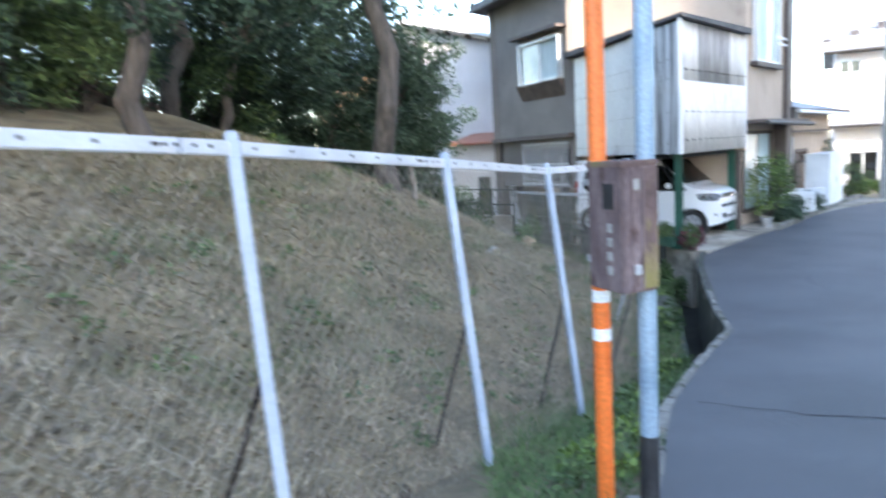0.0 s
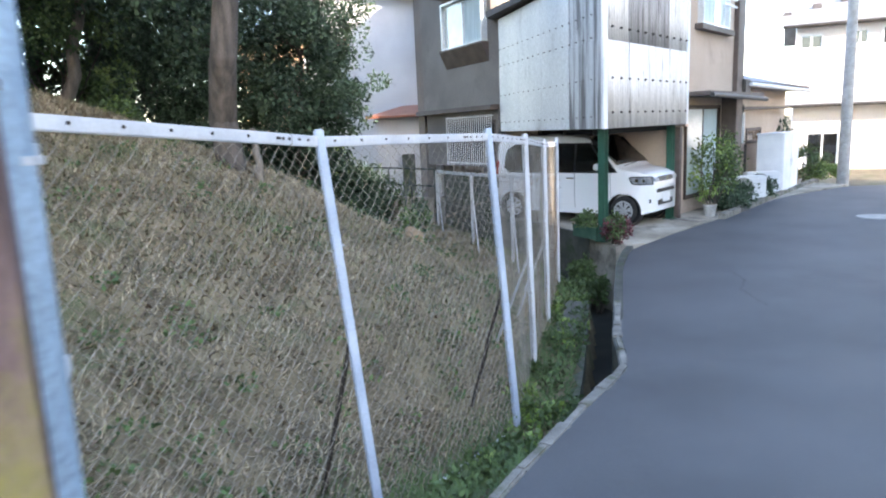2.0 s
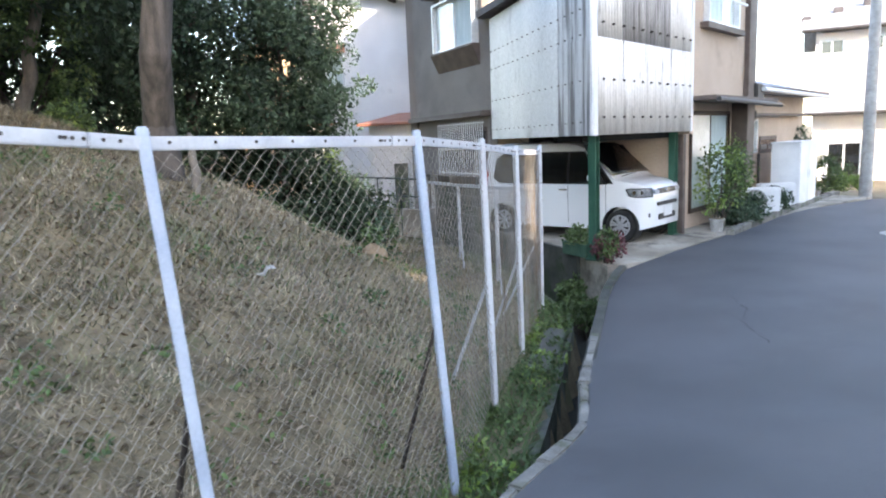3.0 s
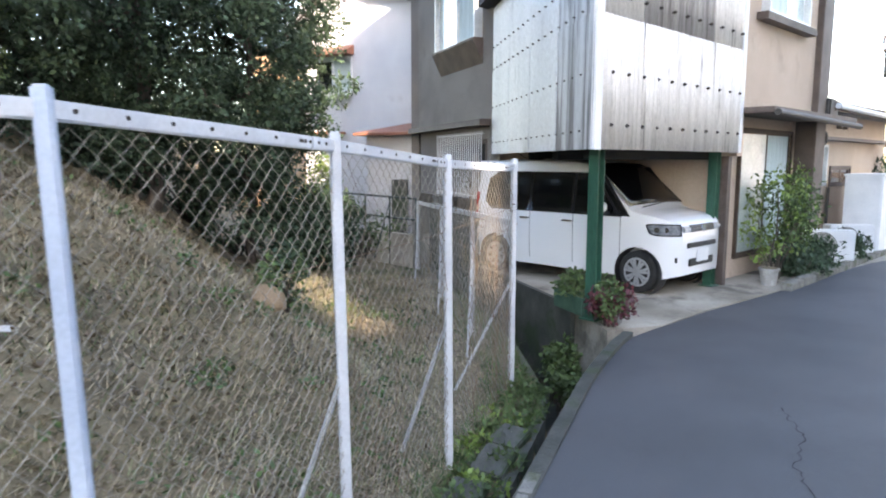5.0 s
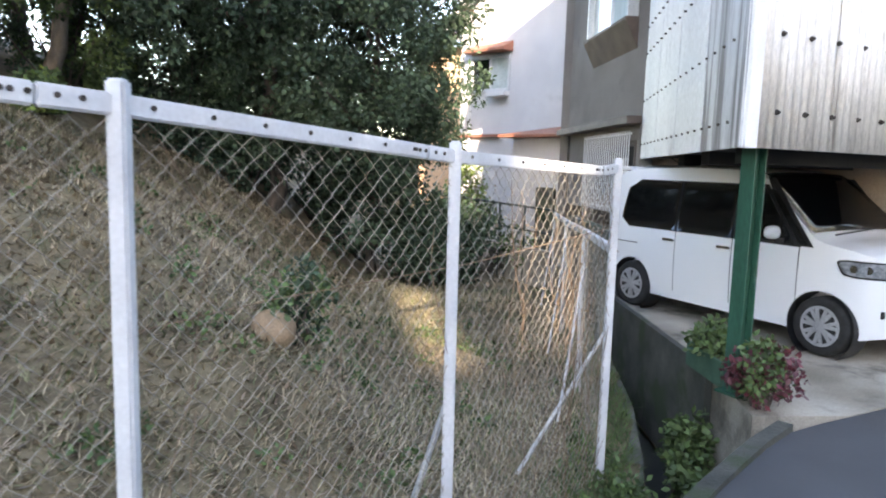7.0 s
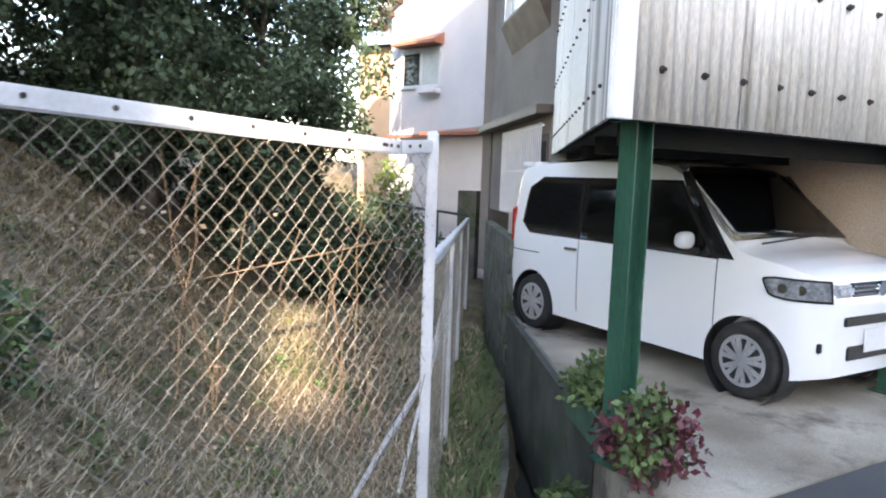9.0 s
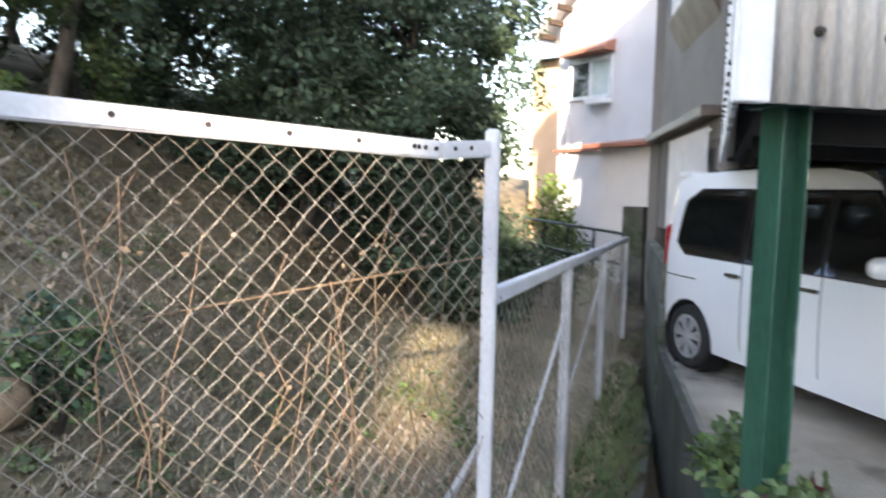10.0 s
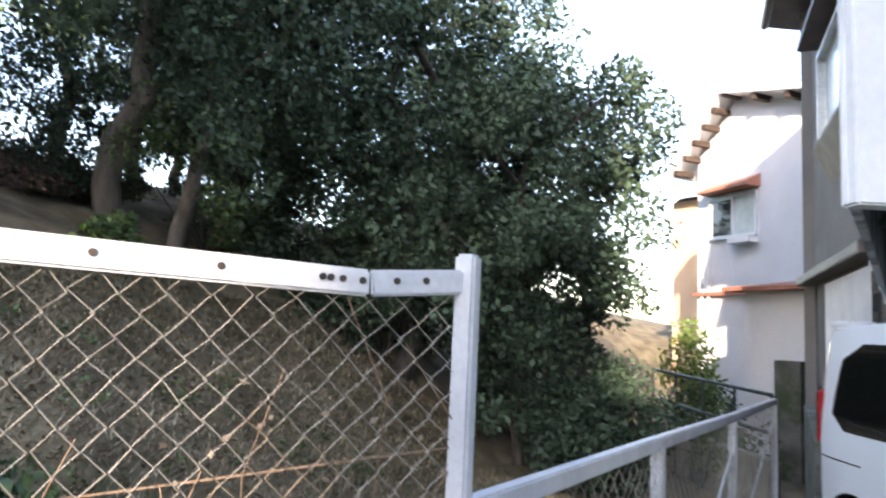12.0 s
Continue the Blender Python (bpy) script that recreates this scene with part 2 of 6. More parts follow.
def box(bm, x0, x1, y0, y1, z0, z1, m=None, bevel=0.0):
    """An upright block between two corners, turned by m if it is given."""
    made = bmesh.ops.create_cube(bm, size=1, matrix=Matrix.LocRotScale(((x0 + x1) / 2, (y0 + y1) / 2, (z0 + z1) / 2), None, (abs(x1 - x0), abs(y1 - y0), abs(z1 - z0))))
    verts = made["verts"]
    if bevel:
        edges = list({e for v in verts for e in v.link_edges})
        verts = list({v for f in bmesh.ops.bevel(bm, geom=edges, offset=bevel, segments=2, affect="EDGES")["faces"] for v in f.verts} | {v for v in verts if v.is_valid})
    if m:
        bmesh.ops.transform(bm, matrix=m, verts=verts)
    return bm


def tube(bm, p, q, r, r2=None, n=8, caps=True):
    """A round bar from p to q."""
    p, q = Vector(p), Vector(q)
    turn = (q - p).to_track_quat("Z", "Y").to_matrix().to_4x4()
    bmesh.ops.create_cone(bm, cap_ends=caps, segments=n, radius1=r, radius2=r if r2 is None else r2, depth=(q - p).length, matrix=Matrix.Translation((p + q) / 2) @ turn)
    return bm


def beam(bm, p, q, w, h, up=(0, 0, 1)):
    """A square bar from p to q, w wide and h high."""
    p, q, up = Vector(p), Vector(q), Vector(up)
    d = (q - p).normalized()
    side = d.cross(up).normalized()
    top = side.cross(d)
    m = Matrix((side, d, top)).transposed().to_4x4()
    m.translation = (p + q) / 2
    bmesh.ops.create_cube(bm, size=1, matrix=m @ Matrix.Diagonal((w, (q - p).length, h, 1)))
    return bm


def prism(bm, corners, z0, z1):
    """A slab over a polygon; z1 may be one height or one for each corner."""
    tops = z1 if isinstance(z1, (list, tuple)) else [z1] * len(corners)
    low = [bm.verts.new((x, y, z0)) for x, y in corners]
    high = [bm.verts.new((x, y, z)) for (x, y), z in zip(corners, tops)]
    bm.faces.new(high)
    bm.faces.new(low[::-1])
    n = len(corners)
    for i in range(n):
        bm.faces.new((low[i], low[(i + 1) % n], high[(i + 1) % n], high[i]))
    return bm


def B():
    return bmesh.new()


def soup(verts, faces):
    """A bmesh from arrays that were worked out by a loop."""
    mesh = bpy.data.meshes.new("tmp")
    mesh.from_pydata(verts, [], faces)
    bm = bmesh.new()
    bm.from_mesh(mesh)
    bpy.data.meshes.remove(mesh)
    return bm


# ---- the lie of the land ----
FOOT = [(-7.0, -9.0), (-2.68, -0.9), (-1.77, 0.75), (-0.86, 2.41), (0.05, 4.06), (0.95, 5.71), (2.08, 7.2), (2.60, 8.64), (3.07, 10.11), (3.60, 11.95), (2.40, 17.60), (1.2, 22.0), (-1, 30)]
STRIP = [(1.2, 3.3), (1.9, 5.2), (2.70, 7.0), (3.10, 8.3), (3.55, 9.9), (3.93, 11.35), (3.90, 12.2), (3.70, 13.65), (3.25, 15.5), (2.52, 17.4), (1.5, 22)]
EDGE = [(-5.5, -11), (-2.2, -4.4), (-0.4, -0.5), (0.97, 2.63), (1.54, 4.15), (2.04, 5.05), (2.60, 5.98), (3.12, 6.80), (3.30, 7.65), (3.83, 9.4), (4.23, 10.7), (4.6, 11.65), (4.82, 12.1)]
HOUSESIDE = [(5.25, 12.55), (5.95, 13.3), (7.1, 14.38), (9.14, 16.45), (10.6, 17.7), (13.0, 19.4), (18, 22.0), (26, 26)]
RIGHT = [(2.5, -14), (4.6, -6), (6.2, 0), (7.1, 4.5), (7.73, 7.8), (8.32, 10.1), (9.2, 11.7), (11.0, 13.0), (15, 14.4), (22, 17), (30, 20)]


def road_z(x, y):
    far = np.interp(y + 0.35 * np.maximum(np.asarray(x) - 6, 0), [-12, -3, 2.8, 6.8, 9.5, 12.2, 19, 22, 34], [1.0, .42, .07, -.27, -.31, -.34, -.27, -.32, -1.7])
    return far


def off_line(line, X, Y):
    """Distance to a line of points, positive on its left."""
    best, sign = np.full(X.shape, 1e9), np.zeros(X.shape)
    for (ax, ay), (bx, by) in zip(line, line[1:]):
        dx, dy = bx - ax, by - ay
        k = np.clip(((X - ax) * dx + (Y - ay) * dy) / (dx * dx + dy * dy), 0, 1)
        d = np.hypot(X - ax - k * dx, Y - ay - k * dy)
        side = np.sign(dx * (Y - ay) - dy * (X - ax))
        sign = np.where(d < best - 1e-9, side, sign)
        best = np.minimum(best, d)
    return best * np.where(sign == 0, 1, sign)


def foot_z(y):
    return np.interp(y, [-6, 0, 2.5, 5.0, 6.5, 12, 18, 24], [.50, .15, .02, -.55, -.85, -.86, -.75, -.6])


def land(X, Y):
    """Height of the grassy hill, the strip below the fence and the ditch."""
    X, Y = np.asarray(X, float), np.asarray(Y, float)
    d = off_line(FOOT, X, Y)
    flat = np.interp(Y, [8.6, 10.5, 11.2, 13, 15, 17, 20, 24], [0.0, .38, .68, 2.2, 3.2, 3.6, 4.0, 5.0])
    climb = np.maximum(d - flat, 0)
    rise = 6.0 * (1 - np.exp(-climb * 0.72 / 6.0)) * np.interp(Y, [12, 16], [1.0, 1.15]) + .05 * np.clip(d, 0, 3) * np.clip((Y - 9) / 2, 0, 1)
    bumps = 0.05 * np.sin(X * 2.1 + Y * 0.7) * np.sin(Y * 1.7 - X) + 0.03 * np.sin(X * 5.3) * np.sin(Y * 4.7 + 1)
    z = foot_z(Y) + rise + bumps * np.clip(climb, 0, 1)
    s = off_line(STRIP, X, Y)
    slope = np.clip((Y - 5.6) / 1.0, 0, 1)
    z = np.where(s < 0, np.where(Y > 5.6, z + (-1.42 - z) * slope, z), z)
    near = np.clip(1 - np.abs(off_line(EDGE, X, Y)) / 0.7, 0, 1) * (Y < 5.8) * (s < 0.6)
    z = z + (road_z(X, Y) - 0.05 - z) * near * (1 - slope)
    return z


def land_at(x, y):
    return float(land(np.array([x]), np.array([y]))[0])


def grid_mesh(xs, ys, height):
    X, Y = np.meshgrid(xs, ys)
    Z = height(X, Y)
    n, m = len(xs), len(ys)
    verts = np.stack([X, Y, Z], -1).reshape(-1, 3).tolist()
    faces = [(j * n + i, j * n + i + 1, (j + 1) * n + i + 1, (j + 1) * n + i) for j in range(m - 1) for i in range(n - 1)]
    return soup(verts, faces)


# ground: one sheet, fine near the walk and reaching the horizon
def ground_height(X, Y):
    z = land(X, Y)
    right = (off_line(EDGE + HOUSESIDE, X, Y) < -0.35)
    z = np.where(right, road_z(X, Y) - 0.25, z)
    lot = (off_line([(4.82, 12.1), (4.3, 13.0), (3.2, 15.9), (1.6, 21), (0, 26)], X, Y) < -0.25) & (Y > 12)
    z = np.where(lot, -0.6, z)
    far = np.clip((np.hypot(X - 3, Y - 9) - 26) / 20, 0, 1)
    return z + (-2.2 - z) * far


xs = np.concatenate([[-3000, -800, -250, -90, -50], np.arange(-32, -9, 0.8), np.arange(-9, 6.6, 0.13), np.arange(7, 44, 1.5), [60, 100, 260, 800, 3000]])
ys = np.concatenate([[-3000, -800, -250, -90, -40], np.arange(-24, -3, 0.8), np.arange(-3, 22, 0.13), np.arange(22.5, 60, 1.5), [80, 120, 280, 800, 3000]])
ground = tagged(part("ground", grid_mesh(xs, ys, ground_height), SOIL, None, smooth=True), "grassy hillside with dry brown and green grass", "ground", kind="structure")


def between(a, b, n):
    """n points evenly along a line of points."""
    pts = [Vector(p) for p in a]
    run = [0]
    for p, q in zip(pts, pts[1:]):
        run.append(run[-1] + (q - p).length)
    out = []
    for k in range(n):
        s = run[-1] * k / (n - 1)
        i = max(j for j in range(len(run) - 1) if run[j] <= s + 1e-9)
        out.append(pts[i].lerp(pts[i + 1], min(1, (s - run[i]) / max(1e-9, run[i + 1] - run[i]))))
    return out


# road: a slab with its own edge wall towards the ditch
left = between(EDGE + HOUSESIDE, 0, 120)
right = between(RIGHT, 0, 120)
verts, faces = [], []
for k in range(120):
    for c in range(9):
        p = left[k].lerp(right[k], c / 8)
        verts.append((p.x, p.y, float(road_z(p.x, p.y)) + 0.03 * math.sin(math.pi * c / 8)))
for k in range(119):
    for c in range(8):
        a = k * 9 + c
        faces.append((a, a + 1, a + 10, a + 9))
base = len(verts)
for k in range(120):
    for p, z in ((left[k], -1.8), (right[k], -1.8)):
        verts.append((p.x, p.y, z if k > 30 or p is not left[k] else float(road_z(p.x, p.y)) - 2.0))
for k in range(119):
    faces.append((k * 9, (k + 1) * 9, base + 2 * (k + 1), base + 2 * k))
    faces.append((k * 9 + 8, base + 2 * k + 1, base + 2 * (k + 1) + 1, (k + 1) * 9 + 8))
road = tagged(part("road", soup(verts, faces), ASPHALT, None), "worn grey asphalt lane with faint cracks", "road", kind="structure")

# ---- kerb stones along the ditch ----
kerb_rail = [p for p in between(EDGE, 0, 70) if p.y > -3.0]
kerb = tagged(new("kerb"), "rough concrete kerb along the ditch, patched with moss", "kerb", kind="structure")
rng = random.Random(3)
for p, q in zip(kerb_rail, kerb_rail[1:]):
    bm = B()
    a, b = p.lerp(q, 0.004), p.lerp(q, 0.996)
    za, zb = float(road_z(*a)) + rng.uniform(-.012, .006), float(road_z(*b)) + rng.uniform(-.012, .006)
    n = Vector((-(b - a).y, (b - a).x)).normalized()
    beam(bm, (a.x + n.x * .035, a.y + n.y * .035, za - .058), (b.x + n.x * .035, b.y + n.y * .035, zb - .058), rng.uniform(.06, .10), .14)
    bmesh.ops.bevel(bm, geom=bm.edges[:], offset=0.012, segments=2, affect="EDGES")
    part("kerb_stone", bm, KERB, kerb)

# walls of the ditch
bm = B()
rail = between(STRIP[2:], 0, 40)
for p, q in zip(rail, rail[1:]):
    n = Vector((-(q - p).y, (q - p).x)).normalized()
    beam(bm, (p.x + n.x * .05, p.y + n.y * .05, -1.17), (q.x + n.x * .05, q.y + n.y * .05, -1.17), .12, .62)
tagged(part("ditch_wall", bm, MOSSY, None), "mossy concrete side of a narrow ditch", "ditch wall", kind="structure")
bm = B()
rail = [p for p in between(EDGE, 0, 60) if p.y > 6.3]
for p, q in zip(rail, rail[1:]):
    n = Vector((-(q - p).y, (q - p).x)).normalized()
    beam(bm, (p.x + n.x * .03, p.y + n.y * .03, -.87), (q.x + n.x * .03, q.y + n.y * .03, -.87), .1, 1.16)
tagged(part("ditch_wall_road", bm, DARKMOSS, None), "dark mossy retaining wall below the lane", "ditch wall", kind="structure")
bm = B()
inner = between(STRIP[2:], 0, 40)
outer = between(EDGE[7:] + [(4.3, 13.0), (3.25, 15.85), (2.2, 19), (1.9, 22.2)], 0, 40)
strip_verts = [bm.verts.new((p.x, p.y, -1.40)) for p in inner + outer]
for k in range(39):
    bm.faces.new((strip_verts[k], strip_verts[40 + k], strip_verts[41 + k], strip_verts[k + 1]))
tagged(part("ditch_floor", bm, DITCH, None), "near-black ditch bed", "ditch", kind="structure")

# ---- chain-link fence ----
POSTS = [(-2.68, -0.9, 2.11), (-1.77, 0.75, 2.04), (-0.81, 2.40, 1.93), (0.05, 4.06, 1.795), (0.955, 5.71, 1.65), (2.085, 7.22, 1.615), (2.605, 8.645, 1.543), (3.07, 10.11, 1.45), (3.605, 11.945, 1.428)]
LEAN = [(.20, -.12), (.20, -.12), (.12, -.10), (.20, -.12)] + [(.24, -.16), (.17, -.13), (.05, -.05), (.02, -.02), (0, 0)]
fence = thing("chain_link_fence", pose(2.58, 8.665, foot_z(8.665)), "white steel chain-link fence, posts leaning uphill, wire rusty", "fence")


def foot(k):
    x, y, z = POSTS[k]
    return Vector((x + LEAN[k][0], y + LEAN[k][1], float(foot_z(y)) - 0.12))


def chain_mesh(bm, a0, a1, b0, b1, cell=0.086, r=0.0020, seed=0):
    """Woven wire between two posts: a runs from foot to top of one post, b of the other."""
    rng = random.Random(seed)
    a0, a1, b0, b1 = Vector(a0), Vector(a1), Vector(b0), Vector(b1)
    half = cell / 2
    width, height = ((b0 - a0).length + (b1 - a1).length) / 2, ((a1 - a0).length + (b1 - b0).length) / 2
    cols, rows = int(width / half), int(height / half)
    across = (b0 - a0).normalized()
    out = across.cross(Vector((0, 0, 1))).normalized()
    verts, faces = [], []
    for c in range(cols):
        last = None
        for k in range(rows + 1):
            zig = (k + c) % 2
            s = (c + zig + rng.uniform(-.11, .11) + .12 * math.sin(k * .31 + c * .07)) / cols
            t = (k + rng.uniform(-.10, .10) + .25 * math.sin(c * .19 + seed)) / rows
            s = min(1, max(0, s))
            low, high = a0.lerp(b0, s), a1.lerp(b1, s)
            p = low.lerp(high, min(1, max(0, t))) + out * ((0.004 if zig else -0.004) + 0.012 * math.sin(s * 9 + seed) * math.sin(t * 7))
            i = len(verts)
            verts += [(p + across * r).to_tuple(), (p + out * r).to_tuple(), (p - across * r).to_tuple(), (p - out * r).to_tuple()]
            if last is not None:
                for f in range(4):
                    faces.append((last + f, last + (f + 1) % 4, i + (f + 1) % 4, i + f))
            last = i
    return soup(verts, faces)


for k, (x, y, z) in enumerate(POSTS):
    f = foot(k)
    top = Vector((x, y, z))
    bm = B()
    beam(bm, f, top + (top - f).normalized() * 0.025, 0.054, 0.054, up=(1, 0.4, 0))
    bmesh.ops.bevel(bm, geom=bm.edges[:], offset=0.008, segments=2, affect="EDGES")
    # posts 0 to 5 carry blue shade in their paint
    part("post", bm, POSTSHADE if k < 6 else WHITEPAINT, fence, "weathered white post with blue shade in its colour" if k < 6 else "white painted post")
    if 2 <= k:
        bm = B()
        n = Vector((-0.93, 0.36, 0))
        mid = f.lerp(top, 0.52)
        end = f + n * 0.42
        end.z = land_at(end.x, end.y) - 0.05
        if k == 8:
            end = Vector((3.02, 11.75, land_at(3.02, 11.75) - 0.05))
        tube(bm, mid, end, 0.016, n=8)
        part("brace", bm, DARKSTEEL if k < 6 else GALV, fence, "dark steel brace behind the post")
for k in range(len(POSTS) - 1):
    a, b = Vector(POSTS[k]), Vector(POSTS[k + 1])
    fa, fb = foot(k), foot(k + 1)
    bm = B()
    drop = Vector((0, 0, -.045))
    sag = Vector((0, 0, -.024 if k == 7 else 0))
    joint = a.lerp(b, .86) + sag
    beam(bm, a + drop, joint + drop, 0.032, 0.062)
    beam(bm, joint + (b - a).normalized() * .004 + drop, b + drop, 0.032, 0.062)
    bmesh.ops.bevel(bm, geom=bm.edges[:], offset=0.006, segments=2, affect="EDGES")
    rail_ob = part("top_rail", bm, WHITEPAINT, fence)
    out = (b - a).cross(Vector((0, 0, 1))).normalized()
    spots = [i / 8 + .06 for i in range(8)] + [.80, .825, .85, .895]
    for s in spots:
        p = a.lerp(b, s) + sag * (s / .86 if s < .86 else (1 - s) / .14) + drop + out * 0.0165 + Vector((0, 0, .004))
        part("bolt_hole", tube(B(), p - out * .002, p + out * .003, 0.0085, n=8), DARKSTEEL, rail_ob)
    up = Vector((0, 0, -.08))
    bm = chain_mesh(bm, fa.lerp(a, .055), a + up, fb.lerp(b, .055), b + up, seed=k)
    part("chain_link_mesh", bm, WIRE, fence, "rusty woven wire mesh")
    for frac in (0.03,):
        bm = B()
        tube(bm, fa.lerp(a, frac) , fb.lerp(b, frac), 0.0022, n=4)
        part("tension_wire", bm, WIRE, fence)
    bm = B()
    beam(bm, fa.lerp(a, .03), fb.lerp(b, .03), .05, .05)
    part("bottom_rail", bm, GALV, fence)

# lower fence along the ditch, behind the last post
LOWPOSTS = [(3.60, 11.965, .85), (3.16, 13.75, .80), (2.61, 15.9, .72), (1.95, 18.55, .65)]
low_fence = thing("low_fence", pose(2.86, 15.4, -.85), "grey steel fence with wire mesh beside the ditch", "fence")
for k, (x, y, z) in enumerate(LOWPOSTS):
    if k:
        bm = B()
        beam(bm, (x, y, -.95), (x, y, z), .06, .06, up=(1, .2, 0))
        bmesh.ops.bevel(bm, geom=bm.edges[:], offset=0.008, segments=2, affect="EDGES")
        part("post", bm, GALV, low_fence)
    if k < 3:
        a, b = Vector(LOWPOSTS[k]), Vector(LOWPOSTS[k + 1])
        bm = B()
        beam(bm, a + Vector((0, 0, -.03)), b + Vector((0, 0, -.03)), .05, .062)
        bmesh.ops.bevel(bm, geom=bm.edges[:], offset=0.006, segments=2, affect="EDGES")
        part("top_rail", bm, WHITEPAINT if k == 0 else GALV, low_fence)
        fa, fb = Vector((a.x, a.y, -.85)), Vector((b.x, b.y, -.85))
        bm = chain_mesh(None, fa, a + Vector((0, 0, -.06)), fb, b + Vector((0, 0, -.06)), cell=.1, r=.0016, seed=20 + k)
        part("chain_link_mesh", bm, WIRE, low_fence)
        bm = B()
        m = a.lerp(b, .5)
        tube(bm, (b.x, b.y, .45), (m.x - .25, m.y, -.85), .014)
        part("brace", bm, GALV, low_fence)

# dark railing across the end of the ditch
railing = thing("pipe_railing", pose(.6, 18.6, -.6), "dark green pipe railing on a low concrete wall", "railing")
ra, rb = Vector((1.90, 18.62, .68)), Vector((-0.45, 20.3, .76))
for h in (0, -.42):
    bm = B()
    tube(bm, ra + Vector((0, 0, h)), rb + Vector((0, 0, h)), .022)
    part("rail", bm, RAILBLACK, railing)
for s in (0, .25, .5, .75, 1):
    p = ra.lerp(rb, s)
    bm = B()
    tube(bm, (p.x, p.y, -.7), p, .02)
    part("post", bm, RAILBLACK, railing)
    if s in (.25, .75):
        bm = B()
        tube(bm, p + Vector((0, 0, -.1)), (p.x - .25, p.y - .45, -.5), .014)
        part("brace", bm, RAILBLACK, railing)

# ---- poles and the rusty box ----
orange = thing("marker_pole", pose(.79, 2.88, .05), "orange plastic cable guard pole with two white reflective bands", "pole")
bm = tube(B(), (.79, 2.88, -.05), (.79, 2.88, 4.6), .043, n=24)
part("tube", bm, ORANGE, orange, smooth=False)
for z in (1.075, 0.88):
    part("band", tube(B(), (.79, 2.88, z - .03), (.79, 2.88, z + .03), .0455, n=24), REFLECT, orange, "white reflective band")
blue = thing("steel_pole", pose(.962, 2.69, .13), "weathered blue-grey steel pole with a black foot band", "pole")
part("tube", tube(B(), (.962, 2.69, -.05), (.972, 2.73, 6.2), .043, n=24), BLUEPOLE, blue)
part("foot_band", tube(B(), (.962, 2.69, .06), (.962, 2.69, .42), .0455, n=24), BLACKBAND, blue, "black rubber band at the foot")
part("pale_band", tube(B(), (.969, 2.715, 2.06), (.969, 2.715, 2.32), .0455, n=24), PALEBLUE, blue, "pale blue band")
for z in (1.62, 3.4):
    part("strap", tube(B(), (.967, 2.71, z), (.967, 2.71, z + .012), .0458, n=24), GALV, blue)
part("footing", box(B(), .85, 1.08, 2.58, 2.80, -.1, .065, bevel=.02), KERB, blue, "small concrete footing")

meter = thing("utility_box", pose(.86, 2.72, 1.12), "rusty steel box with peeling paint, strapped to a pole", "box")
turn = pose(.862, 2.72, 0, 0, 0, 23)
part("case", box(B(), -.10, .10, -.13, .13, 1.14, 1.72, m=turn, bevel=.010), RUST, meter)
part("lid", box(B(), -.106, .106, -.137, .137, 1.71, 1.735, m=turn, bevel=.006), MOSSRUST, meter, "mossy rusted top lid")
part("front_panel", box(B(), .012, .097, -.1335, -.10, 1.155, 1.70, m=turn, bevel=.003), MOSSRUST, meter, "rust with yellow moss")
for x in (-.05, .004):
    part("rib", box(B(), x, x + .010, -.137, -.128, 1.15, 1.70, m=turn, bevel=.002), RUST, meter)
part("window", box(B(), -.1035, -.097, -.075, .005, 1.52, 1.635, m=turn), VANDARK, meter, "dark reading window")
for y0, y1, z0, z1 in ((-.085, .015, 1.635, 1.645), (-.085, .015, 1.51, 1.52), (-.085, -.075, 1.52, 1.635), (.005, .015, 1.52, 1.635)):
    part("window_frame", box(B(), -.105, -.097, y0, y1, z0, z1, m=turn), RUST, meter)
part("tag", box(B(), -.045, -.005, -.1385, -.13, 1.605, 1.655, m=turn, bevel=.003), PALETAG, meter, "small faded tag")
part("latch", box(B(), -.04, -.008, -.146, -.13, 1.225, 1.27, m=turn, bevel=.004), GALV, meter)
for i in range(4):
    part("faded_character", box(B(), -.1028, -.099, -.055, -.02, 1.22 + i * .065, 1.26 + i * .065, m=turn), PALETAG, meter, "faded unreadable character")
for z in (1.25, 1.62):
    part("bracket", box(B(), -.06, .11, .128, .20, z, z + .03, m=turn), GALV, meter)

# ---- the house over the carport ----
MH = pose(4.38, 12.22, 0, 0, 0, 47.92)


def hl(x, y):
    p = MH.inverted() @ Vector((x, y, 0))
    return p.x, p.y


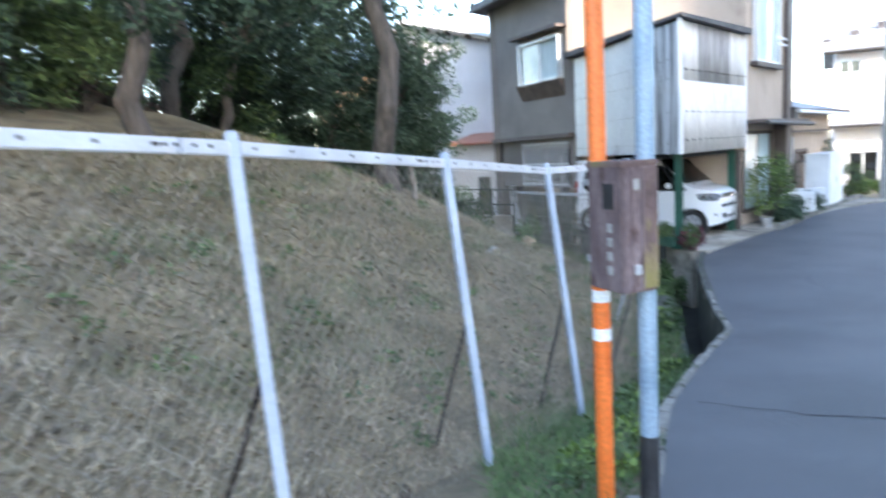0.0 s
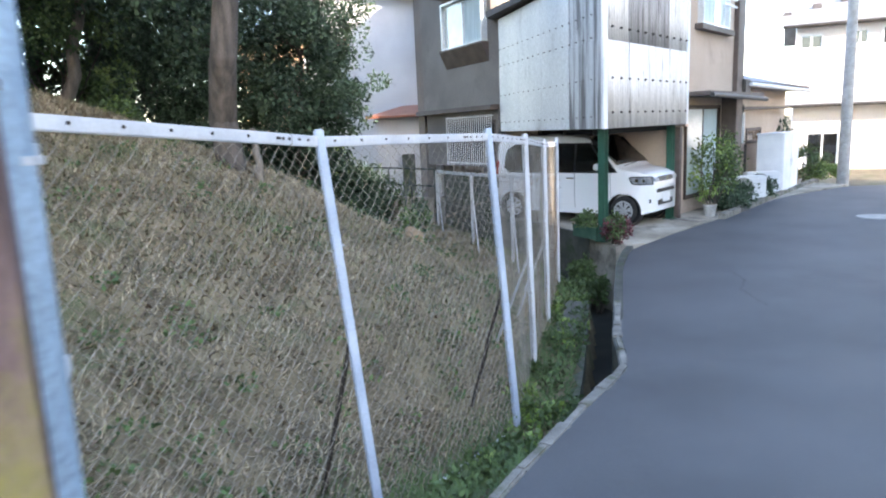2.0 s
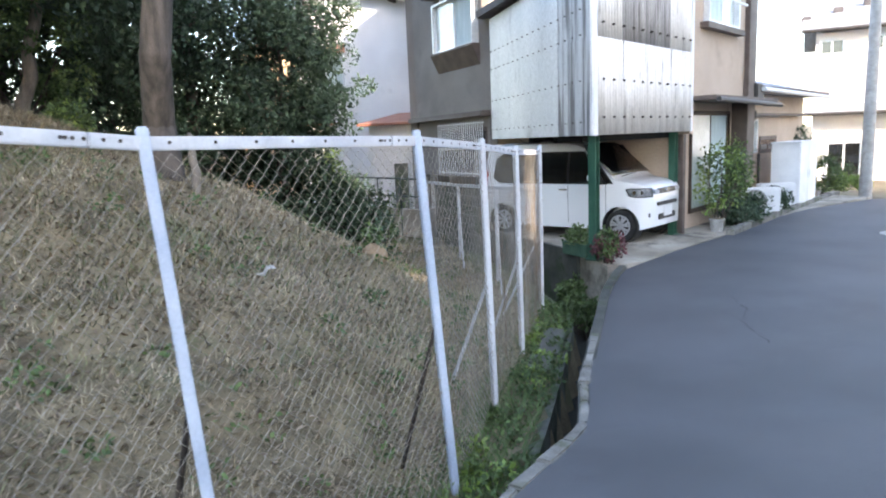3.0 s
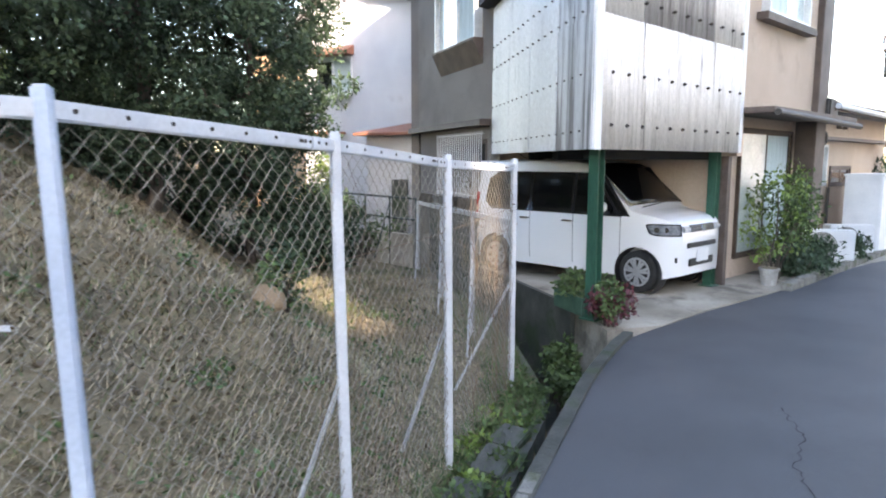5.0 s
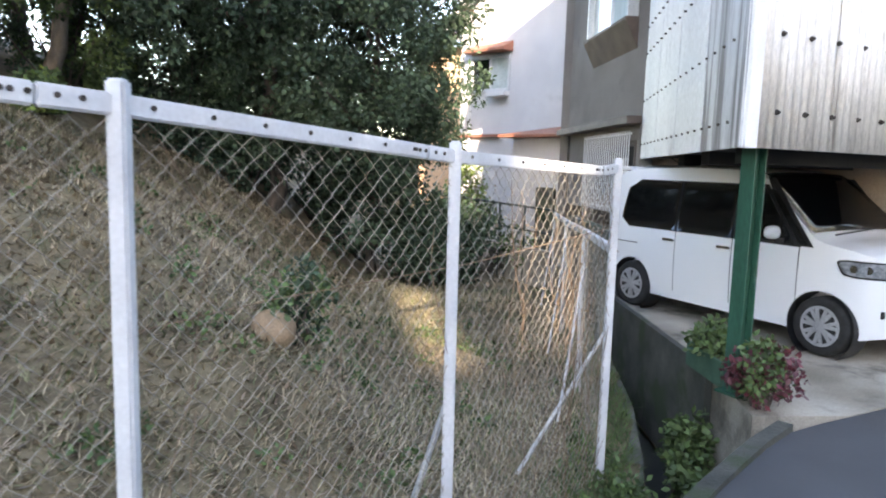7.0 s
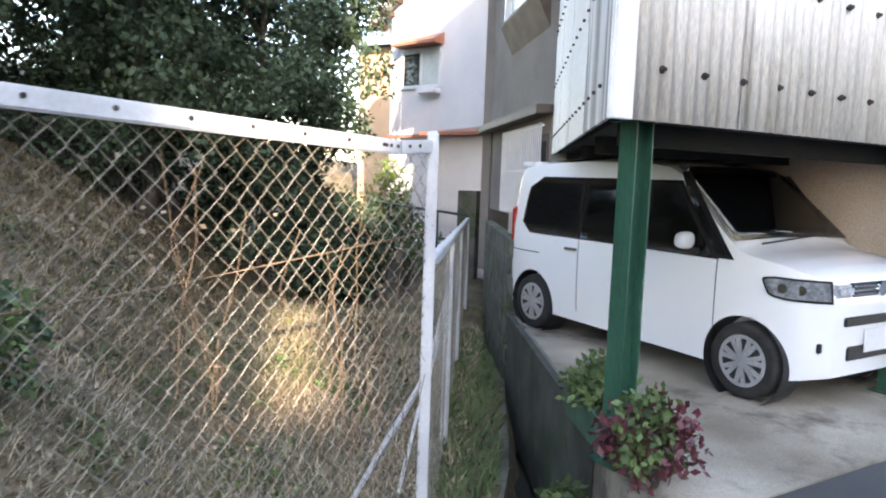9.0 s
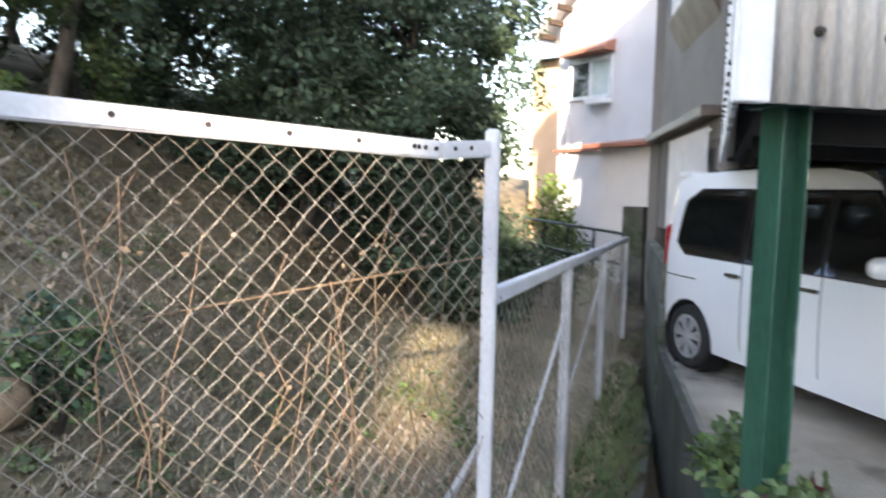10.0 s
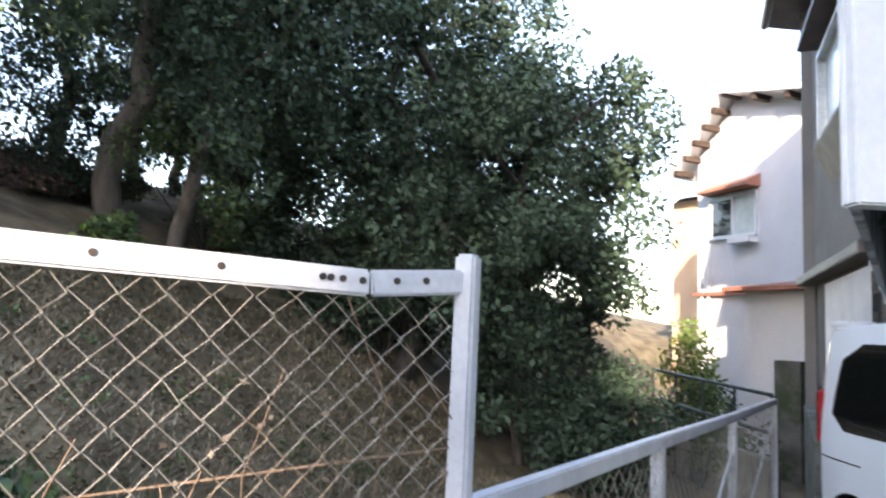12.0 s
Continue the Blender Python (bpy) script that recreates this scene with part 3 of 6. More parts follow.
def wall(bm, p, q, thick, z0, z1, holes=()):
    """A wall from p to q in plan, thickness to the left of the way, with holes (from, to, low, high)."""
    p, q = Vector(p), Vector(q)
    d = (q - p)
    length = d.length
    m = Matrix.Translation((p.x, p.y, 0)) @ Matrix.Rotation(math.atan2(d.y, d.x), 4, "Z")
    xs = sorted({0.0, length, *[h[0] for h in holes], *[h[1] for h in holes]})
    zs = sorted({z0, z1, *[h[2] for h in holes], *[h[3] for h in holes]})
    nx, nz = len(xs) - 1, len(zs) - 1
    solid = {(i, k): not any(h[0] - 1e-6 <= xs[i] < h[1] - 1e-6 and h[2] - 1e-6 <= zs[k] < h[3] - 1e-6 for h in holes) for i in range(nx) for k in range(nz)}
    verts = {}

    def at(i, k, y):
        if (i, k, y) not in verts:
            verts[i, k, y] = bm.verts.new(m @ Vector((xs[i], y * thick, zs[k])))
        return verts[i, k, y]

    made = []
    for (i, k), full in solid.items():
        if not full:
            continue
        made.append(bm.faces.new((at(i, k, 0), at(i + 1, k, 0), at(i + 1, k + 1, 0), at(i, k + 1, 0))))
        made.append(bm.faces.new((at(i, k, 1), at(i, k + 1, 1), at(i + 1, k + 1, 1), at(i + 1, k, 1))))
        for di, dk, a, b in ((-1, 0, (i, k), (i, k + 1)), (1, 0, (i + 1, k), (i + 1, k + 1)), (0, -1, (i, k), (i + 1, k)), (0, 1, (i, k + 1), (i + 1, k + 1))):
            if not solid.get((i + di, k + dk), False):
                made.append(bm.faces.new((at(*a, 0), at(*b, 0), at(*b, 1), at(*a, 1))))
    bmesh.ops.recalc_face_normals(bm, faces=made)
    return bm


def along(p, q, a, out, z, house=True):
    """World point a metres along a wall in plan, out metres to its right."""
    p, q = Vector(p), Vector(q)
    d = (q - p).normalized()
    w = p + d * a + Vector((d.y, -d.x)) * out
    v = Vector((w.x, w.y, z))
    return v


def frame_at(p, q, a, z):
    """A turned place on a wall: x along it, y into it."""
    d = (Vector(q) - Vector(p))
    m = Matrix.Rotation(math.atan2(d.y, d.x), 4, "Z")
    m.translation = along(p, q, a, 0, z)
    return m


def window(name, m, w, h, parent, panes=2, proud=0.05, material=ALU, glass=FROSTED, dark=True):
    """A sliding window: frame, panes and a dark or curtained room behind. x along the wall, y into it."""
    fr = B()
    t = 0.05
    for x0, x1, z0, z1 in ((0, w, 0, t), (0, w, h - t, h), (0, t, t, h - t), (w - t, w, t, h - t)):
        box(fr, x0, x1, -proud, .06, z0, z1, m=m, bevel=.004)
    frame_ob = part(name, fr, material, parent, local=True)
    for i in range(panes):
        a, b = t + (w - 2 * t) * i / panes, t + (w - 2 * t) * (i + 1) / panes
        y = -proud * .4 + .025 * (i % 2)
        sash = B()
        for x0, x1, z0, z1 in ((a, b, t, t + .035), (a, b, h - t - .035, h - t), (a, a + .035, t, h - t), (b - .035, b, t, h - t)):
            box(sash, x0, x1, y - .012, y + .012, z0, z1, m=m)
        part("sash", sash, material, frame_ob, local=True)
        part("pane", box(B(), a + .03, b - .03, y - .003, y + .003, t + .03, h - t - .03, m=m), glass[i % len(glass)] if isinstance(glass, tuple) else glass, frame_ob, local=True)
    if dark:
        part("curtain", box(B(), t, w - t, .075, .085, t, h - t, m=m), CURTAIN, frame_ob, local=True)
    return frame_ob


house = thing("house", MH, "two-storey house with an upper room on green posts over a carport", "house")
G1, G2 = hl(3.40, 17.05), hl(1.75, 20.60)
INNER = (3.55, 4.9)
glen = (Vector(G2) - Vector(G1)).length
# long grey side wall; its way runs from the far corner so that the thickness lies inside
bm = wall(B(), G2, G1, .2, 2.05, 6.0, [(glen - 2.45, glen - .45, 3.55, 4.68)])
part("wall", bm, STUCCO_GREY, house, "grey-brown rough stucco side wall", local=True)
bm = wall(B(), along(G2, G1, .15, 0, 0).xy, along(G2, G1, glen - .1, 0, 0).xy, .2, .72, 2.05, [(glen - 2.65, glen - .35, .80, 1.82)])
part("wall", bm, STUCCO_GREY, house, local=True)
mw = frame_at(G2, G1, glen - 2.45, 3.55)
side_window = window("window", mw, 2.0, 1.13, house, proud=.16, glass=(FROSTED, CURTAIN))
bm = B()
low = [mw @ Vector(c) for c in ((-.04, -.20, -.02), (2.04, -.20, -.02), (2.04, 0, -.42), (-.04, 0, -.42))]
hi = [mw @ Vector(c) for c in ((-.04, -.20, .02), (2.04, -.20, .02), (2.04, .02, .02), (-.04, .02, .02))]
v1, v2 = [bm.verts.new(c) for c in low], [bm.verts.new(c) for c in hi]
bm.faces.new(v1[::-1]); bm.faces.new(v2)
for i in range(4):
    bm.faces.new((v1[i], v1[(i + 1) % 4], v2[(i + 1) % 4], v2[i]))
part("bay_bracket", bm, BROWNTRIM, house, local=True)
part("window_hood", box(B(), -.18, 2.18, -.34, .02, 1.28, 1.35, m=mw), BROWNTRIM, house, local=True)
# barred window below, and the small eave over it
mg = frame_at(G2, G1, glen - 2.5, .80)
barred = window("window", mg, 2.3, 1.02, house, proud=.02, material=BROWNTRIM, glass=SHADEBLACK, dark=False)
for i in range(24):
    bm = tube(B(), mg @ Vector((.05 + i * .096, -.10, -.05)), mg @ Vector((.05 + i * .096, -.10, 1.15)), .009, n=6)
    part("bar", bm, TRIM, barred, local=True)
for z in (.0, .55, 1.1):
    part("bar_rail", box(B(), 0, 2.3, -.095, -.075, z, z + .025, m=mg), TRIM, barred, local=True)
m0 = frame_at(G2, G1, 0, 0)
part("eave", box(B(), -.1, glen - .05, -.22, .02, 2.04, 2.15, m=m0, bevel=.01), BROWNTRIM, house, "brown strip eave", local=True)
# remaining outer walls
part("wall", wall(B(), G1, (3.4, G1[1]), .18, 4.05, 6.0), STUCCO_BEIGE, house, local=True)
part("wall", wall(B(), (3.60, G1[1] + .2), (3.60, .05), .18, 1.5, 6.0), STUCCO_BEIGE, house, local=True)
part("wall", wall(B(), G2, (7.0, G2[1] + .6), .2, -.4, 6.0), STUCCO_GREY, house, local=True)
part("wall", wall(B(), (6.3, .22), (6.3, G2[1] + .5), .2, -.4, 6.0), STUCCO_BEIGE, house, local=True)
# street front beside the carport
part("wall", wall(B(), (3.56, 0), (6.45, 0), .2, 2.15, 6.0, [(.46, 2.06, 3.45, 5.1)]), STUCCO_BEIGE, house, "beige stucco street wall", local=True)
mf = frame_at((3.56, 0), (6.45, 0), .46, 3.45)
front_window = window("window", mf, 1.6, 1.65, house, proud=.12, glass=(CURTAIN, FROSTED))
part("sill", box(B(), -.15, 1.8, -.16, .0, -.1, .0, m=mf), BROWNTRIM, house, local=True)
for z in (.42, .56):
    part("balcony_bar", box(B(), .8, 1.6, -.26, -.23, z, z + .04, m=mf), TRIM, house, local=True)
part("wall", wall(B(), (3.7, .25), (6.4, .25), .2, -.4, 2.1, [(.40, 2.45, .0, 1.92)]), STUCCO_BEIGE, house, local=True)
mf = frame_at((3.7, .25), (6.4, .25), .40, .0)
window("window", mf, 2.05, 1.92, house, material=BROWNWOOD, glass=(FROSTED, CURTAIN), proud=.05)
part("corner_post", box(B(), 6.28, 6.75, -.1, .3, -.4, 6.0, bevel=.01), BROWNTRIM, house, "brown corner panel", local=True)
bm = box(B(), 3.6, 7.25, -.42, .3, 2.08, 2.16, bevel=.01)
part("eave", bm, BROWNTRIM, house, local=True)
part("gutter", tube(B(), (3.6, -.46, 2.08), (7.3, -.46, 2.02), .045, n=10), BLACKPIPE, house, local=True)
# main roof
bm = B()
ov = .55
gl = (Vector(G1) - Vector(G2)).normalized()
ga = Vector(G2) - gl * ov + Vector((gl.y, -gl.x)) * ov
gb = Vector(G1) + gl * .3 + Vector((gl.y, -gl.x)) * ov
prism(bm, [(gb.x, gb.y), (6.9, -.55), (7.0, G2[1] + .9), (ga.x, ga.y)], 6.0, [6.2, 6.2, 6.9, 6.2])
part("roof", bm, ROOFDARK, house, "dark roof with deep eaves", local=True)
part("gutter", tube(B(), (ga.x, ga.y, 6.02), (gb.x, gb.y, 6.02), .06, n=10), BLACKPIPE, house, local=True)

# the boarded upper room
room = part("upper_room", prism(B(), [(.16, .06), (3.50, .06), (3.50, 4.0), (3.03, 3.92)], 1.62, 4.0), SHADEBLACK, house, "boxed-out upper room clad in sheets", local=True)


def corrugated(bm, x0, x1, z0, z1, y, pitch=.0875, depth=.011, n=6):
    """A wavy sheet in the plane y, with thickness."""
    steps = int((x1 - x0) / pitch * n)
    cols = []
    for i in range(steps + 1):
        x = x0 + (x1 - x0) * i / steps
        w = y - depth * math.sin(2 * math.pi * (x - x0) / pitch)
        cols.append([bm.verts.new(c) for c in ((x, w, z0), (x, w, z1), (x, w + .008, z0), (x, w + .008, z1))])
    for a, b in zip(cols, cols[1:]):
        bm.faces.new((a[0], b[0], b[1], a[1]))
        bm.faces.new((a[2], a[3], b[3], b[2]))
        bm.faces.new((a[0], a[2], b[2], b[0]))
        bm.faces.new((a[1], b[1], b[3], a[3]))
    return bm


for i, (a, b) in enumerate(((.10, .98), (.95, 1.83), (1.80, 2.68), (2.65, 3.48))):
    part("sheet", corrugated(B(), a, b, 1.55, 2.90, -.005 - .007 * (i % 2)), CORR, room, "weathered corrugated cement sheet", local=True, smooth=True)
    part("sheet", corrugated(B(), a, b, 2.86, 3.98, .014 - .007 * (i % 2)), CORROLD if i in (1, 2) else CORR, room, local=True, smooth=True)
for z in (1.80, 2.33, 3.10):
    for i in range(11):
        x = .32 + i * .31
        bm = tube(B(), (x, -.04, z), (x, .01, z), .011, n=8)
        tube(bm, (x, -.022, z), (x, -.012, z), .02, n=8)
        part("bolt", bm, DARKSTEEL, room, local=True)
part("corner_trim", box(B(), .0, .125, -.035, .02, 1.545, 4.0, bevel=.005), TRIM, room, "white corner trim", local=True)
part("end_trim", box(B(), 3.47, 3.56, -.03, .1, 1.545, 4.0, bevel=.005), TRIM, room, local=True)
S0, S1 = (.01, -.01), (2.88, 3.92)
ms = frame_at(S1, S0, 0, 0)
slen = (Vector(S1) - Vector(S0)).length
for i in range(4):
    a, b = slen * i / 4, slen * (i + 1) / 4
    own = SHEETOLD if i == 3 else SHEET
    part("sheet", box(B(), a + .006, b - .004, -.012, .01, 1.55, 2.90, m=ms, bevel=.003), own, room, "flat pale metal sheet, streaked grey near the corner" if i == 3 else "flat pale metal sheet", local=True)
    part("sheet", box(B(), a + .006, b - .004, -.004, .016, 2.87, 3.95, m=ms, bevel=.003), own, room, local=True)
    part("seam", box(B(), b - .02, b + .004, -.018, -.006, 1.55, 2.90, m=ms), own, room, local=True)
for z in (1.74, 2.32, 2.95, 3.3):
    for i in range(17):
        x = .12 + i * (slen - .2) / 17
        part("bolt", tube(B(), ms @ Vector((x, -.03, z)), ms @ Vector((x, .0, z)), .010, n=6), DARKSTEEL, room, local=True)
bm = prism(B(), [(-.12, -.12), (3.62, -.12), (3.6, 4.2), (2.75, 4.15)], 4.0, [4.06, 4.12, 4.2, 4.14])
part("roof", bm, ROOFDARK, room, local=True)
# shade under the room is put into the ceiling and joist colour
part("soffit", prism(B(), [(.25, .16), (3.5, .16), (3.5, 4.6), (3.2, 4.6), (3.0, 3.9)], 1.575, 1.615), SHADEBLACK, house, "boarded carport ceiling, coloured near-black for the shade under the room", local=True)
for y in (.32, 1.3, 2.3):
    part("joist", box(B(), .22 + y * .76, 3.45, y, y + .09, 1.45, 1.575), SHADEBLACK, house, local=True)


def green_post(x, y, top):
    bm = B()
    shape = [(-.062, -.06), (-.052, -.06), (-.052, -.006), (.052, -.006), (.052, -.06), (.062, -.06), (.062, .06), (.052, .06), (.052, .006), (-.052, .006), (-.052, .06), (-.062, .06)]
    prism(bm, [(x + a, y + b) for a, b in shape], -.28, top)
    post = part("carport_post", bm, GREENSTEEL, house, "green painted steel post with flaking paint", local=True)
    part("foot_plate", box(B(), x - .11, x + .11, y - .1, y + .1, -.28, -.262), GREENSTEEL, post, local=True)
    part("head_plate", box(B(), x - .11, x + .11, y - .1, y + .1, top - .015, top), GREENSTEEL, post, local=True)


green_post(.37, .17, 1.575)
green_post(3.22, .18, 1.575)
part("wall", wall(B(), (3.45, .30), (3.45, 4.5), -.12, -.4, 1.57), STUCCO_BEIGE, house, "carport side wall", local=True)
part("wall", wall(B(), (3.12, 4.5), (3.5, 4.5), .12, -.4, 1.57), STUCCO_GREY, house, local=True)
part("timber_post", box(B(), 3.36, 3.46, .05, .17, -.28, 1.5), BROWNTRIM, house, local=True)

# driveway slab and the wall beside it
lot = [(4.60, 12.22), (5.25, 12.55), (5.95, 13.3), (7.1, 14.38), (9.14, 16.45), (10.6, 17.7), (13, 19.4), (9, 26), (2.0, 23.5), (1.62, 21.4), (3.27, 15.85), (4.38, 12.92)]
bm = prism(B(), lot, -1.6, [-.315, -.325, -.31, -.30, -.285, -.265, -.26, -.25, -.25, -.25, -.26, -.27])
tagged(part("driveway", bm, CONCRETE, None), "stained pale concrete driveway slab", "driveway", kind="structure")
bm = beam(B(), (4.36, 12.95, -.27), (3.25, 15.87, -.25), .07, .09)
tagged(part("driveway_edge", bm, KERB, None), "raised concrete lip along the ditch", "kerb", kind="structure")
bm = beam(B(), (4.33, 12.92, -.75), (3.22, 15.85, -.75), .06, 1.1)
tagged(part("retaining_wall", bm, DARKMOSS, None), "dark mossy concrete retaining wall of the driveway", "wall", kind="structure")
yard = thing("block_wall", pose(2.9, 17.1, -.9), "dark weathered concrete block wall behind the van", "wall")
for row in range(9):
    for i in range(6):
        p = Vector((3.22, 15.95)).lerp(Vector((2.2, 18.9)), (i + (.5 if row % 2 else 0)) / 6)
        q = Vector((3.22, 15.95)).lerp(Vector((2.2, 18.9)), min(1, (i + 1 + (.5 if row % 2 else 0)) / 6) - .003)
        z = -1.2 + row * .2
        bm = beam(B(), (p.x, p.y, z + .098), (q.x, q.y, z + .098), .12, .192)
        bmesh.ops.bevel(bm, geom=bm.edges[:], offset=.006, segments=1, affect="EDGES")
        part("block", bm, MOSSY, yard)
pillar = tagged(part("wall_pillar", box(B(), 1.06, 1.42, 21.0, 21.3, -.9, 1.0, bevel=.01), MOSSY, None), "dark concrete pillar at the end of a block wall", "pillar")

# ---- the van ----
MV = pose(4.85, 15.39, -.265, 0, 0, -42.08)
van = thing("van", MV, "white small passenger van parked in the carport", "car")
FRONT, REAR = 1.725, -1.665


def smooth_at(x, pts):
    return float(np.interp(x, [p[0] for p in pts], [p[1] for p in pts]))


TOP = [(-1.665, 1.40), (-1.64, 1.56), (-1.56, 1.655), (-1.35, 1.70), (-.6, 1.725), (.1, 1.715), (.36, 1.68), (.50, 1.62), (.80, 1.36), (1.10, 1.085), (1.20, 1.05), (1.45, 1.01), (1.60, .965), (1.68, .90), (1.715, .82), (1.725, .72)]
WIDE = [(-1.665, .66), (-1.60, .70), (-1.4, .728), (-.8, .7375), (1.0, .7375), (1.35, .72), (1.55, .68), (1.66, .60), (1.725, .50)]


def half_width(x, z):
    w = smooth_at(x, WIDE)
    lean = float(np.interp(z, [.2, .35, .6, .9, 1.0, 1.3, 1.6, 1.70], [.955, .985, 1.0, 1.0, .99, .935, .865, .80]))
    return w * lean


stations = sorted({*np.linspace(REAR, FRONT, 44).round(4).tolist(), *[p[0] for p in TOP]})
LEVELS = [0, .06, .14, .24, .36, .48, .60, .72, .84, .93, .98]
bm = B()
rings = []
for x in stations:
    top = smooth_at(x, TOP)
    floor = .20 if x < 1.5 else .20 + .06 * (x - 1.5) / .225
    ring = []
    for f in LEVELS:
        z = floor + (top - floor) * f
        ring.append((x, -half_width(x, z), z))
    for k in range(1, 6):
        y0 = half_width(x, floor + (top - floor) * .98)
        y = -y0 + 2 * y0 * k / 6
        ring.append((x, y, top + .02 * (1 - (y / y0) ** 2) - .0))
    for f in LEVELS[::-1]:
        z = floor + (top - floor) * f
        ring.append((x, half_width(x, z), z))
    rings.append([bm.verts.new(c) for c in ring])
n = len(rings[0])
for a, b in zip(rings, rings[1:]):
    for i in range(n):
        bm.faces.new((a[i], a[(i + 1) % n], b[(i + 1) % n], b[i]))
bm.faces.new(rings[0][::-1])
bm.faces.new(rings[-1])
bmesh.ops.recalc_face_normals(bm, faces=bm.faces)
AXLES = (1.215, -1.215)
body = part("body", bm, VANWHITE, van, "glossy white bodywork", local=True, smooth=True)
cut = B()
for ax in AXLES:
    for side in (-1, 1):
        tube(cut, (ax, side * .50, .275), (ax, side * .9, .275), .325, n=40)
cutter_mesh = bpy.data.meshes.new("cut")
cut.to_mesh(cutter_mesh)
cut.free()
cutter = new("cut", cutter_mesh)
mod = body.modifiers.new("arches", "BOOLEAN")
mod.object, mod.operation, mod.solver = cutter, "DIFFERENCE", "EXACT"
body.parent = None
done = bpy.data.meshes.new_from_object(body.evaluated_get(bpy.context.evaluated_depsgraph_get()))
body.modifiers.clear()
body.data = done
body.parent = van
bpy.data.objects.remove(cutter)
done.polygons.foreach_set("use_smooth", [True] * len(done.polygons))
done.set_sharp_from_angle(angle=radians(35))
done.materials.clear()
done.materials.append(VANWHITE)


def side_patch(name, bottom, top, z0, z1, material, parent, off=.006, cols=18, rows=6, side=-1, corner=0.0):
    """A pane lying on the van's side between two heights; bottom and top give its ends there."""
    bm = B()
    grid = []
    for r in range(rows + 1):
        f = r / rows
        z = z0 + (z1 - z0) * f
        a, b = bottom[0] + (top[0] - bottom[0]) * f, bottom[1] + (top[1] - bottom[1]) * f
        pull = corner * (1 - math.sqrt(max(0, 1 - max(0, (abs(f - .5) * 2 - .55) / .45) ** 2)))
        a += pull
        grid.append([bm.verts.new((a + (b - a) * c / cols, side * (half_width(a + (b - a) * c / cols, z) + off), z)) for c in range(cols + 1)])
    for r in range(rows):
        for c in range(cols):
            bm.faces.new((grid[r][c], grid[r][c + 1], grid[r + 1][c + 1], grid[r + 1][c]))
    bmesh.ops.solidify(bm, geom=bm.faces[:], thickness=.006)
    return part(name, bm, material, parent, local=True, smooth=True)


